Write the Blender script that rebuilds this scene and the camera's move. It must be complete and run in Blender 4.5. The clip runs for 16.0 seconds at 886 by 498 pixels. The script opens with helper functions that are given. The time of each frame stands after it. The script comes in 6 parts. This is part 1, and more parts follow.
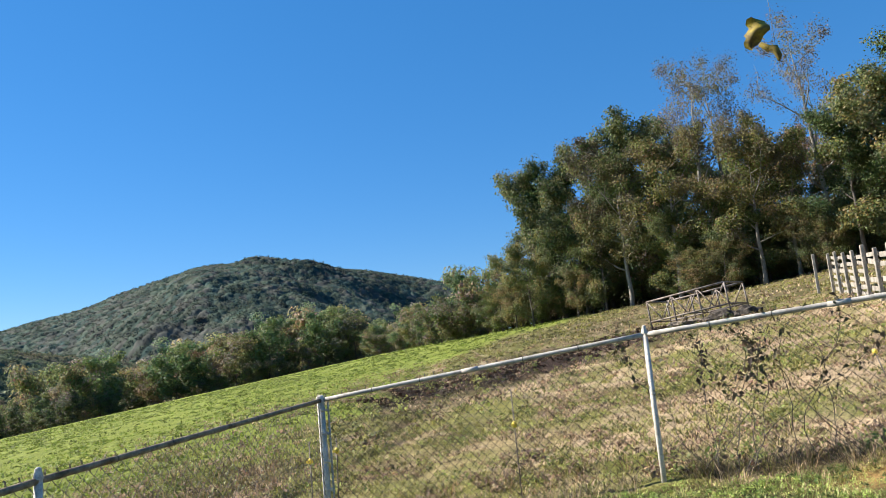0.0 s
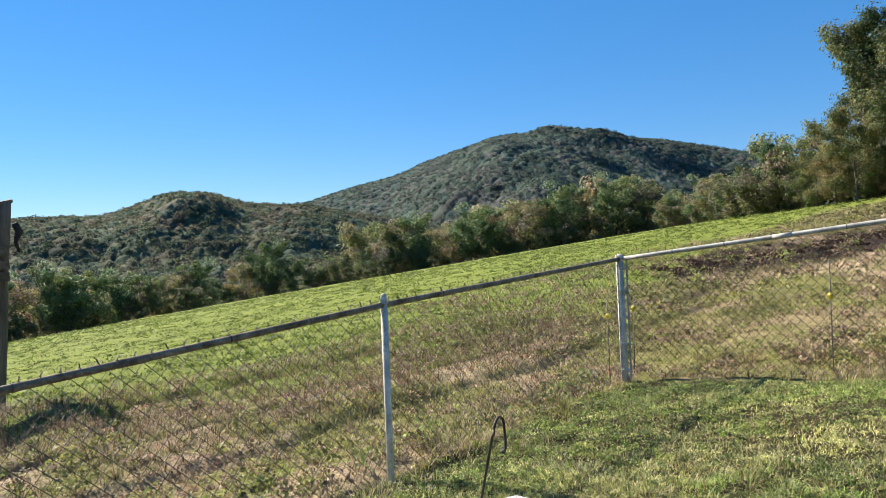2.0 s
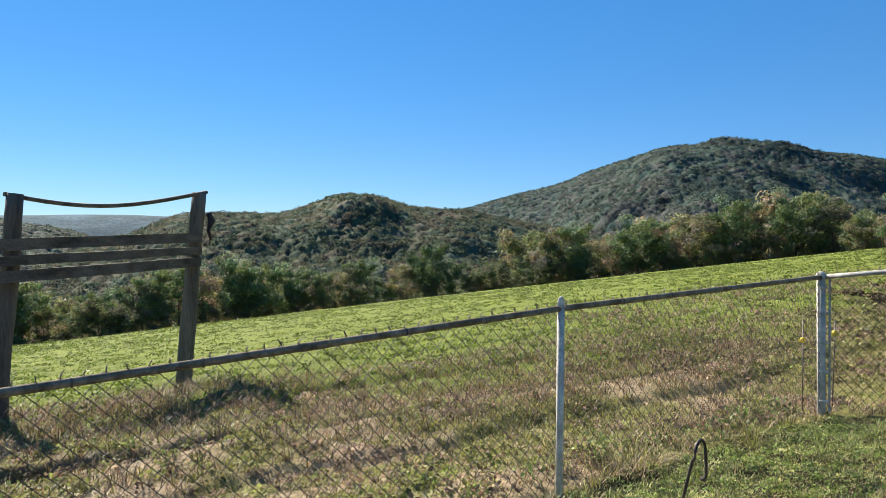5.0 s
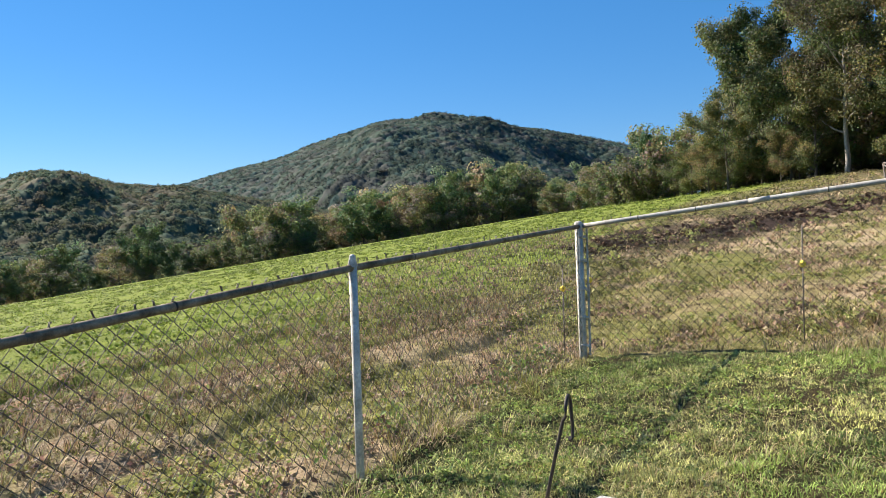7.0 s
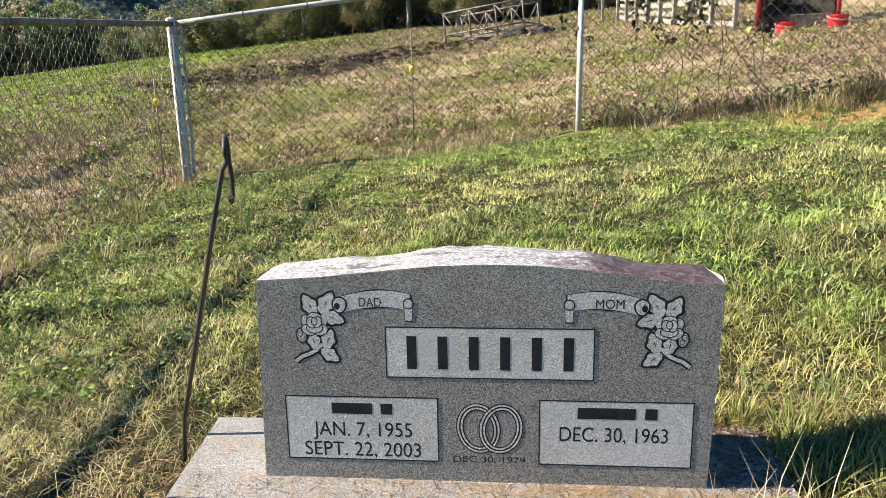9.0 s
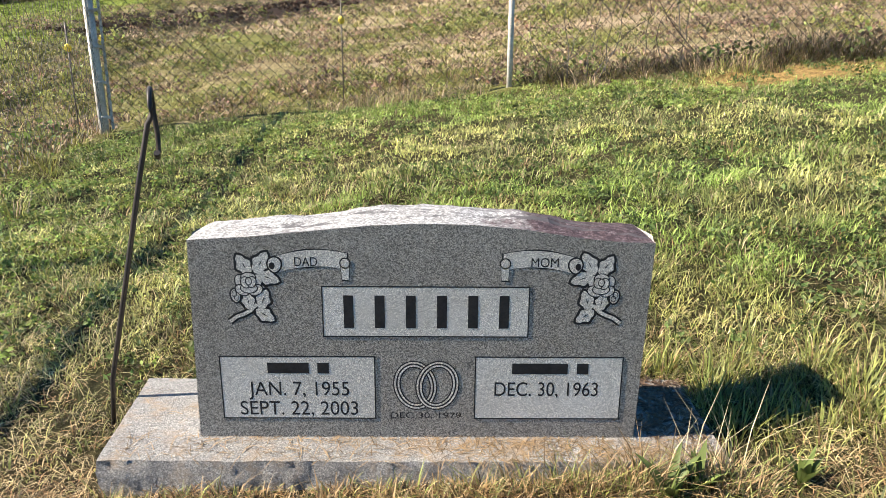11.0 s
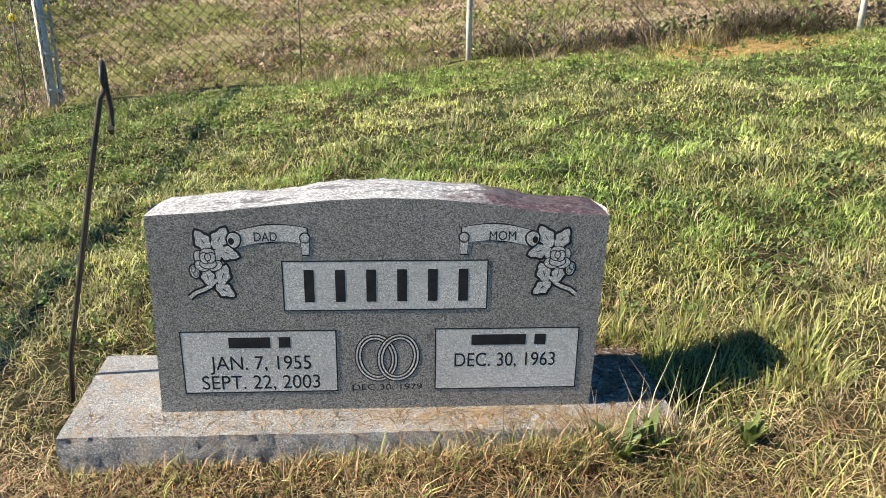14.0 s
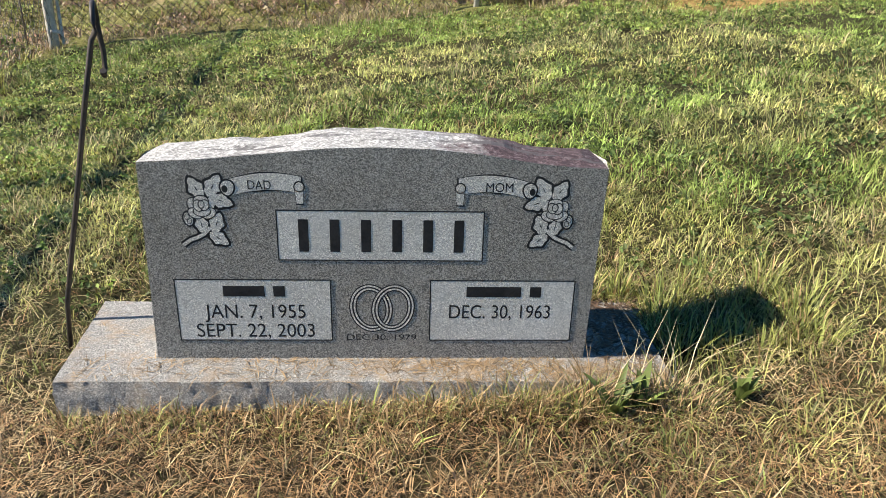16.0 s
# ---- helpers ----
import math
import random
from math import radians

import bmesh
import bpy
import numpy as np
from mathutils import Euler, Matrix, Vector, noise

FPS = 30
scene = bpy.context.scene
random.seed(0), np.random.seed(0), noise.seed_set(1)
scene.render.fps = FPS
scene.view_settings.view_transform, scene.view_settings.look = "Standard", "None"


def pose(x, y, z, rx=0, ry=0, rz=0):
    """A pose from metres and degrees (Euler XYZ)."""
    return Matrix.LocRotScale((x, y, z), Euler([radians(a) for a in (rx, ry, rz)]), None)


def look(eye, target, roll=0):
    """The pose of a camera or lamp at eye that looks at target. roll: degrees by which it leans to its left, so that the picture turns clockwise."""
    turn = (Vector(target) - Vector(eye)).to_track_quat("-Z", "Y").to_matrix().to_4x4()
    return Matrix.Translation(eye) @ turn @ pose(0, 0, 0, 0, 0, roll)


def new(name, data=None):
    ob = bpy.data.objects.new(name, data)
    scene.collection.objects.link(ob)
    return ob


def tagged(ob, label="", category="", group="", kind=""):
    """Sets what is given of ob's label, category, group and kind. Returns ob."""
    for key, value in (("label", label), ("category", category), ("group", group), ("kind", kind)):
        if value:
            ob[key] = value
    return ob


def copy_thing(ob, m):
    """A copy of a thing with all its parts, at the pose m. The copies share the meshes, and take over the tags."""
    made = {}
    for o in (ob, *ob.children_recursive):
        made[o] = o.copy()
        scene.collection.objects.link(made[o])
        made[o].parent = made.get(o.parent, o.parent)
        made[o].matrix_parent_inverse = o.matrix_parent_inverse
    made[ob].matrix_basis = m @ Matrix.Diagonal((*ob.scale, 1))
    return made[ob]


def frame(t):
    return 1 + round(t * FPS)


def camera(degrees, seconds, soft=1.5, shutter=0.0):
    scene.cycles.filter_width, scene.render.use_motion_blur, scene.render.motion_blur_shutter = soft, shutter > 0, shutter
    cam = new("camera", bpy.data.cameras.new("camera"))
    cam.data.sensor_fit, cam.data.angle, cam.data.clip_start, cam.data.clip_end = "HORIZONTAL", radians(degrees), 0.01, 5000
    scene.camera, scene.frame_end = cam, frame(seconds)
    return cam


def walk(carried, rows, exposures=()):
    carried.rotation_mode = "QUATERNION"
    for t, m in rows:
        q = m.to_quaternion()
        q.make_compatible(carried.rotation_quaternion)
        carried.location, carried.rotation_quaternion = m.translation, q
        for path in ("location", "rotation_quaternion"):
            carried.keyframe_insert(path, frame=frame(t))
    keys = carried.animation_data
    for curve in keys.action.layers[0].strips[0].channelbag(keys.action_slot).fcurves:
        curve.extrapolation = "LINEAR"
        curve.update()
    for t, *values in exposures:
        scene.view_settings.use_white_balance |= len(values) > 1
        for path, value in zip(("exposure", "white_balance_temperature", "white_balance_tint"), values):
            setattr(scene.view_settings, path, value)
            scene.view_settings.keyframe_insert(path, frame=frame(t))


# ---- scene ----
cam = camera(62.1, 16.0, soft=0.8)
PATH = [
    (0, (1.474, -1.877, 1.505), (0.711, -0.052, 1.807), -5.4),
    (0.5, (1.459, -1.962, 1.483), (0.538, -0.2, 1.699), -6.0),
    (1, (1.459, -2.007, 1.417), (0.359, -0.341, 1.545), -6.0),
    (1.5, (1.46, -2.032, 1.408), (0.202, -0.478, 1.466), -4.6),
    (2, (1.466, -2.038, 1.407), (0.034, -0.641, 1.411), -2.4),
    (2.5, (1.401, -2.072, 1.384), (-0.191, -0.862, 1.358), 0.1),
    (3, (1.367, -2.109, 1.384), (-0.334, -1.058, 1.347), 1.8),
    (5.3, (1.166, -1.961, 1.349), (-0.515, -0.879, 1.402), 0.3),
    (5.5, (1.123, -1.933, 1.344), (-0.531, -0.811, 1.4), -0.0),
    (6, (0.919, -1.96, 1.297), (-0.639, -0.708, 1.348), -0.8),
    (6.5, (0.744, -1.97, 1.249), (-0.668, -0.554, 1.271), -1.6),
    (7, (0.512, -1.871, 1.244), (-0.685, -0.27, 1.197), -2.0),
    (7.5, (0.294, -1.82, 1.14), (-0.62, -0.048, 0.987), -2.1),
    (8, (0.157, -1.646, 0.954), (-0.461, 0.238, 0.691), -2.2),
    (8.5, (0.098, -1.452, 0.857), (-0.258, 0.48, 0.481), -1.7),
    (9, (0.048, -1.382, 0.826), (-0.131, 0.556, 0.367), -1.1),
    (9.5, (0.041, -1.361, 0.819), (-0.046, 0.571, 0.308), -0.7),
    (10, (0.034, -1.372, 0.832), (-0.004, 0.552, 0.286), -0.3),
    (12.5, (0.029, -1.385, 0.834), (0.087, 0.523, 0.238), 0.7),
    (13, (0.025, -1.395, 0.833), (0.104, 0.508, 0.224), 0.6),
    (13.5, (0.025, -1.394, 0.835), (0.126, 0.503, 0.209), 0.6),
    (14, (0.035, -1.397, 0.839), (0.154, 0.492, 0.194), 0.8),
    (14.5, (0.041, -1.395, 0.842), (0.171, 0.485, 0.172), 1.0),
    (15, (0.044, -1.392, 0.838), (0.175, 0.478, 0.141), 1.3),
    (15.5, (0.057, -1.384, 0.84), (0.178, 0.472, 0.106), 1.5),
    (16, (0.058, -1.383, 0.836), (0.159, 0.459, 0.065), 1.6),
]
walk(cam, [(t, look(eye, target, roll)) for t, eye, target, roll in PATH], [(0.0, 1.42, 6600, 12), (3.0, 1.43, 6700, 12), (5.5, 1.33, 6650, 12), (7.0, 1.4, 6700, 12), (8.2, 1.55, 6750, 12), (12.5, 1.5, 6700, 11), (14.5, 1.4, 6650, 10), (16.0, 1.36, 6650, 10)])

# ---------------------------------------------------------------- light
SUN_EL, SUN_ROT = radians(38), radians(-94)
world = bpy.data.worlds.new("sky")
scene.world = world
world.use_nodes = True
wn = world.node_tree.nodes
sky = wn.new("ShaderNodeTexSky")
sky.sky_type = "NISHITA"
sky.sun_disc = False
sky.sun_elevation, sky.sun_rotation = SUN_EL, SUN_ROT
sky.air_density, sky.dust_density, sky.ozone_density = 1.0, 0.0, 6.0
deep = wn.new("ShaderNodeHueSaturation")
deep.inputs["Saturation"].default_value = 1.22
world.node_tree.links.new(sky.outputs[0], deep.inputs["Color"])
even = wn.new("ShaderNodeMix")
even.data_type = "RGBA"
even.inputs["Factor"].default_value = 0.35
even.inputs["B"].default_value = (0.45, 2.45, 6.2, 1)
world.node_tree.links.new(deep.outputs[0], even.inputs["A"])
world.node_tree.links.new(even.outputs["Result"], wn["Background"].inputs[0])
wn["Background"].inputs[1].default_value = 0.053
sun_data = bpy.data.lights.new("sun", "SUN")
sun_data.energy, sun_data.angle, sun_data.color = 5.0, radians(0.53), (1.0, 0.93, 0.82)
sun = new("sun", sun_data)
sun.matrix_world = look((math.sin(SUN_ROT) * 40 * math.cos(SUN_EL), math.cos(SUN_ROT) * 40 * math.cos(SUN_EL), 40 * math.sin(SUN_EL)), (0, 0, 0))

# ---------------------------------------------------------------- materials


def mat_base(name, rough=0.8, metal=0.0, spec=0.3):
    m = bpy.data.materials.new(name)
    m.use_nodes = True
    b = m.node_tree.nodes["Principled BSDF"]
    b.inputs["Roughness"].default_value = rough
    b.inputs["Metallic"].default_value = metal
    b.inputs["Specular IOR Level"].default_value = spec
    return m, m.node_tree.nodes, m.node_tree.links, b


def noise_node(n, l, scale, detail=4.0, rough=0.6, coord="Object", stretch=None):
    tc = n.new("ShaderNodeTexCoord")
    t = n.new("ShaderNodeTexNoise")
    t.inputs["Scale"].default_value, t.inputs["Detail"].default_value, t.inputs["Roughness"].default_value = scale, detail, rough
    if stretch:
        mp = n.new("ShaderNodeMapping")
        mp.inputs["Scale"].default_value = stretch
        l.new(tc.outputs[coord], mp.inputs[0])
        l.new(mp.outputs[0], t.inputs["Vector"])
    else:
        l.new(tc.outputs[coord], t.inputs["Vector"])
    return t


def ramp_node(n, l, source, stops):
    r = n.new("ShaderNodeValToRGB")
    e = r.color_ramp.elements
    while len(e) < len(stops):
        e.new(0.5)
    for k, (p, c) in zip(e, stops):
        k.position, k.color = p, (*c, 1)
    l.new(source, r.inputs[0])
    return r


def bump_node(n, l, b, source, strength, distance):
    u = n.new("ShaderNodeBump")
    u.inputs["Strength"].default_value, u.inputs["Distance"].default_value = strength, distance
    l.new(source, u.inputs["Height"])
    l.new(u.outputs[0], b.inputs["Normal"])
    return u


def mix_node(n, l, fac, a, c, mode="MIX"):
    x = n.new("ShaderNodeMix")
    x.data_type, x.blend_type = "RGBA", mode
    for s, v in ((x.inputs["Factor"], fac), (x.inputs["A"], a), (x.inputs["B"], c)):
        if isinstance(v, bpy.types.NodeSocket):
            l.new(v, s)
        elif isinstance(v, (int, float)):
            s.default_value = v
        else:
            s.default_value = (*v, 1)
    return x.outputs["Result"]


def two_tone(name, a, c, scale, rough=0.8, metal=0.0, spec=0.3, bump=0.2, dist=0.004, fine=None, stretch=None):
    """Two colours mottled at two sizes, with a fine relief."""
    m, n, l, b = mat_base(name, rough, metal, spec)
    big = noise_node(n, l, scale, 5, 0.65, stretch=stretch)
    small = noise_node(n, l, (fine or scale * 9), 3, 0.7, stretch=stretch)
    r = ramp_node(n, l, big.outputs["Fac"], [(0.35, a), (0.65, c)])
    g = ramp_node(n, l, small.outputs["Fac"], [(0.3, (0.72, 0.72, 0.72)), (0.7, (1.2, 1.2, 1.2))])
    l.new(mix_node(n, l, 1.0, r.outputs[0], g.outputs[0], "MULTIPLY"), b.inputs["Base Color"])
    bump_node(n, l, b, small.outputs["Fac"], bump, dist)
    return m


def tinted(name, rough=0.85, through_light=0.35, grain=0.0, spec=0.2, vary=False):
    """Plant matter: its colour lies in the mesh's own tint, and some light passes through."""
    m, n, l, b = mat_base(name, rough, 0.0, spec)
    at = n.new("ShaderNodeAttribute")
    at.attribute_name = "tint"
    colour = at.outputs["Color"]
    if grain:
        g = noise_node(n, l, grain, 4, 0.7)
        r = ramp_node(n, l, g.outputs["Fac"], [(0.3, (0.65, 0.65, 0.65)), (0.7, (1.3, 1.3, 1.3))])
        colour = mix_node(n, l, 1.0, colour, r.outputs[0], "MULTIPLY")
    if vary:
        # every tree has its own tone, from dark green to grey-brown
        info = n.new("ShaderNodeObjectInfo")
        own = ramp_node(n, l, info.outputs["Random"], [(0.0, (0.6, 0.66, 0.7)), (0.35, (1.0, 1.0, 1.0)), (0.6, (1.25, 1.12, 1.2)), (0.8, (1.5, 1.2, 1.45)), (1.0, (0.85, 0.9, 0.8))])
        colour = mix_node(n, l, 1.0, colour, own.outputs[0], "MULTIPLY")
    l.new(colour, b.inputs["Base Color"])
    if through_light:
        tr = n.new("ShaderNodeBsdfTranslucent")
        mx = n.new("ShaderNodeMixShader")
        mx.inputs[0].default_value = through_light
        l.new(colour, tr.inputs[0])
        l.new(b.outputs[0], mx.inputs[1])
        l.new(tr.outputs[0], mx.inputs[2])
        l.new(mx.outputs[0], n["Material Output"].inputs[0])
    return m


def ground_material():
    m, n, l, b = mat_base("soil_and_turf", 0.95, 0.0, 0.1)
    at = n.new("ShaderNodeAttribute")
    at.attribute_name = "tint"
    g1 = noise_node(n, l, 26.0, 6, 0.75)
    g2 = noise_node(n, l, 1.7, 5, 0.7)
    r1 = ramp_node(n, l, g1.outputs["Fac"], [(0.32, (0.35, 0.33, 0.3)), (0.5, (0.98, 0.98, 0.98)), (0.68, (1.6, 1.52, 1.4))])
    r2 = ramp_node(n, l, g2.outputs["Fac"], [(0.35, (0.78, 0.8, 0.75)), (0.65, (1.2, 1.18, 1.15))])
    c = mix_node(n, l, 1.0, at.outputs["Color"], r1.outputs[0], "MULTIPLY")
    c = mix_node(n, l, 1.0, c, r2.outputs[0], "MULTIPLY")
    l.new(c, b.inputs["Base Color"])
    bump_node(n, l, b, g1.outputs["Fac"], 1.0, 0.05)
    return m


def granite(name, dark, light, speck, rough, bump, dist, stain=None):
    m, n, l, b = mat_base(name, rough, 0.0, 0.35)
    f = noise_node(n, l, speck, 4, 0.85)
    w = noise_node(n, l, 5.0, 5, 0.6)

    def crystals(scale):
        # each crystal of the stone has its own chance tone
        tc = n.new("ShaderNodeTexCoord")
        cell = n.new("ShaderNodeTexVoronoi")
        cell.inputs["Scale"].default_value = scale
        l.new(tc.outputs["Object"], cell.inputs["Vector"])
        own = n.new("ShaderNodeSeparateColor")
        l.new(cell.outputs["Color"], own.inputs[0])
        return own.outputs[0]
    r = ramp_node(n, l, crystals(speck * 1.9), [(0.1, dark), (0.5, tuple((p + q) * 0.45 for p, q in zip(dark, light))), (0.95, light)])
    k = ramp_node(n, l, crystals(speck * 3.4), [(0.1, (0.6, 0.6, 0.6)), (0.9, (1.25, 1.25, 1.24))])
    v = ramp_node(n, l, w.outputs["Fac"], [(0.35, (0.9, 0.89, 0.87)), (0.65, (1.06, 1.06, 1.06))])
    c = mix_node(n, l, 1.0, r.outputs[0], k.outputs[0], "MULTIPLY")
    c = mix_node(n, l, 1.0, c, v.outputs[0], "MULTIPLY")
    if stain == "lichen":
        # dark weathering over one shoulder of the top, with pale patches in it
        tc = n.new("ShaderNodeTexCoord")
        sep = n.new("ShaderNodeSeparateXYZ")
        l.new(tc.outputs["Object"], sep.inputs[0])
        wv = noise_node(n, l, 9.0, 6, 0.75, stretch=(1.0, 1.6, 1.0))
        add = n.new("ShaderNodeMath")
        add.operation = "MULTIPLY_ADD"
        l.new(wv.outputs["Fac"], add.inputs[0])
        add.inputs[1].default_value = 0.5
        l.new(sep.outputs["X"], add.inputs[2])
        rr = ramp_node(n, l, add.outputs[0], [(0.37, (0, 0, 0)), (0.45, (1, 1, 1))])
        fine = noise_node(n, l, 70.0, 5, 0.9)
        rf = ramp_node(n, l, fine.outputs["Fac"], [(0.46, (0.04, 0.025, 0.028)), (0.56, (0.11, 0.07, 0.075)), (0.70, (0.38, 0.34, 0.34))])
        c = mix_node(n, l, rr.outputs[0], c, rf.outputs[0])
        st = noise_node(n, l, 14.0, 6, 0.8, stretch=(0.5, 2.2, 1.0))
        rs = ramp_node(n, l, st.outputs["Fac"], [(0.55, (0, 0, 0)), (0.59, (0.9, 0.9, 0.9))])
        c = mix_node(n, l, rs.outputs[0], c, (0.085, 0.08, 0.082))
    if stain == "straw":
        st = noise_node(n, l, 7.0, 6, 0.75)
        rs = ramp_node(n, l, st.outputs["Fac"], [(0.5, (0, 0, 0)), (0.66, (0.7, 0.7, 0.7))])
        c = mix_node(n, l, rs.outputs[0], c, (0.42, 0.30, 0.19))
    l.new(c, b.inputs["Base Color"])
    bump_node(n, l, b, f.outputs["Fac"], bump, dist)
    return m


GROUND = ground_material()
BLADE = tinted("grass_blade", 0.55, 0.27, 0.0, 0.35)
LEAF = tinted("foliage", 0.6, 0.35, 0.0, 0.3)
TREELEAF = tinted("tree_foliage", 0.6, 0.38, 0.0, 0.3, True)
FARLEAF = tinted("far_foliage", 0.9, 0.45, 0.0, 0.1)
HILLSIDE = tinted("wooded_slope", 0.95, 0.0, 0.05, 0.05)
BARK = two_tone("bark", (0.05, 0.042, 0.035), (0.16, 0.14, 0.12), 3.0, 0.95, bump=0.8, dist=0.03, stretch=(1, 1, 0.25))
PALE_BARK = two_tone("pale_bark", (0.16, 0.15, 0.13), (0.36, 0.34, 0.31), 3.0, 0.95, bump=0.6, dist=0.02, stretch=(1, 1, 0.3))
PALE_RAIL = two_tone("dull_galvanised_rail", (0.26, 0.245, 0.22), (0.47, 0.45, 0.41), 8.0, 0.75, 0.0, 0.25, 0.2, 0.001, 60)
GALV = two_tone("galvanised_steel", (0.42, 0.39, 0.34), (0.74, 0.69, 0.61), 6.0, 0.7, 0.0, 0.12, 0.15, 0.001, 60)
WIRE = two_tone("weathered_wire", (0.055, 0.048, 0.04), (0.15, 0.135, 0.11), 8.0, 0.6, 0.3, 0.35, 0.1, 0.0005, 90)
# weathered rail tone, darkened further for the shaded side that faces the plot
RAIL = two_tone("weathered_shaded_rail", (0.11, 0.085, 0.055), (0.31, 0.26, 0.19), 9.0, 0.9, 0.0, 0.08, 0.2, 0.001, 50)
OLD_WOOD = two_tone("weathered_wood", (0.08, 0.066, 0.052), (0.20, 0.168, 0.135), 5.0, 0.9, bump=0.7, dist=0.012, fine=60, stretch=(1, 1, 0.12))
OLD_BOARD = two_tone("weathered_board", (0.065, 0.055, 0.045), (0.18, 0.152, 0.125), 5.0, 0.9, bump=0.7, dist=0.012, fine=60, stretch=(1, 0.1, 1))
PALE_WOOD = two_tone("bleached_wood", (0.16, 0.147, 0.125), (0.36, 0.33, 0.28), 4.0, 0.9, bump=0.4, dist=0.006, fine=40)
RED_PAINT = two_tone("red_paint", (0.16, 0.012, 0.016), (0.34, 0.03, 0.03), 5.0, 0.5, bump=0.1)
RED_PLASTIC = two_tone("red_plastic", (0.65, 0.02, 0.03), (0.75, 0.05, 0.05), 3.0, 0.4, bump=0.05)
BLACK_IRON = two_tone("black_iron", (0.02, 0.02, 0.02), (0.06, 0.045, 0.035), 12.0, 0.55, 0.3, 0.4, 0.3, 0.001)
RUSTY = two_tone("rusty_steel", (0.10, 0.075, 0.06), (0.27, 0.245, 0.22), 6.0, 0.7, 0.4, 0.3, 0.3, 0.002)
DARK_CLOTH = two_tone("dark_rag", (0.02, 0.02, 0.02), (0.06, 0.05, 0.05), 10.0, 0.9)
DEBRIS = two_tone("dark_debris", (0.02, 0.018, 0.016), (0.10, 0.085, 0.07), 7.0, 0.95, bump=0.8, dist=0.03)
YELLOW = two_tone("yellow_plastic", (0.75, 0.55, 0.05), (0.85, 0.7, 0.15), 20.0, 0.5)
G_FACE = granite("steeled_granite", (0.10, 0.093, 0.08), (0.58, 0.54, 0.465), 310.0, 0.6, 0.2, 0.0006)
G_PANEL = granite("frosted_granite", (0.50, 0.475, 0.41), (0.97, 0.92, 0.82), 320.0, 0.8, 0.15, 0.0005)
G_ROCK = granite("rock_pitched_granite", (0.24, 0.235, 0.23), (0.52, 0.51, 0.50), 120.0, 0.85, 0.6, 0.006, "lichen")
G_SIDE = granite("rough_granite_side", (0.30, 0.29, 0.28), (0.66, 0.64, 0.60), 120.0, 0.85, 0.6, 0.006)
G_BASE = granite("sawn_granite_base", (0.24, 0.236, 0.234), (0.50, 0.485, 0.46), 200.0, 0.9, 1.0, 0.008, "straw")
PAINT_BLACK = two_tone("black_letter_paint", (0.012, 0.012, 0.013), (0.03, 0.03, 0.03), 30.0, 0.7, bump=0.05)
GREY_CARVED = granite("carved_grey", (0.42, 0.40, 0.35), (0.98, 0.93, 0.82), 320.0, 0.8, 0.15, 0.0005)

# ---------------------------------------------------------------- mesh tools


def part(name, bm, material, parent=None, label=""):
    """One mesh object from a bmesh or mesh, under its parent."""
    if isinstance(bm, bpy.types.Mesh):
        me = bm
    else:
        me = bpy.data.meshes.new(name)
        bm.to_mesh(me)
        bm.free()
    if material and not me.materials:
        me.materials.append(material)
    ob = new(name, me)
    ob.parent = parent
    return tagged(ob, label)


def empty(name, m, label, category, group="", kind=""):
    e = new(name)
    e.matrix_basis = m
    e.empty_display_size = 0.1
    return tagged(e, label, category, group, kind)


def fast_mesh(name, verts, faces, tint=None, smooth=False):
    """A mesh from arrays: verts (n, 3), faces (m, 3 or 4), tint (n, 3)."""
    verts, faces = np.asarray(verts, np.float32), np.asarray(faces, np.int32)
    me = bpy.data.meshes.new(name)
    k = faces.shape[1]
    me.vertices.add(len(verts))
    me.vertices.foreach_set("co", verts.ravel())
    me.loops.add(faces.size)
    me.loops.foreach_set("vertex_index", faces.ravel())
    me.polygons.add(len(faces))
    me.polygons.foreach_set("loop_start", np.arange(len(faces), dtype=np.int32) * k)
    if tint is not None:
        a = me.attributes.new("tint", "FLOAT_COLOR", "POINT")
        a.data.foreach_set("color", np.c_[tint, np.ones(len(tint))].astype(np.float32).ravel())
    me.update(calc_edges=True)
    me.polygons.foreach_set("use_smooth", np.full(len(faces), smooth))
    return me


def box_bm(sx, sy, sz, m=None, bevel=0.0, jag=0.0, cuts=0, seed=0):
    """A box standing on its own middle, with worn edges and uneven faces where asked."""
    bm = bmesh.new()
    bmesh.ops.create_cube(bm, size=1, matrix=Matrix.Diagonal((sx, sy, sz, 1)))
    if cuts:
        bmesh.ops.subdivide_edges(bm, edges=bm.edges[:], cuts=cuts, use_grid_fill=True)
    if bevel and not cuts:
        bmesh.ops.bevel(bm, geom=bm.edges[:], offset=bevel, segments=1, affect="EDGES")
    if jag:
        for v in bm.verts:
            v.co += jag * Vector(noise.noise_vector(v.co * 3 + Vector((seed * 7.1, 0, 0))))
    if m:
        bm.transform(m)
    return bm


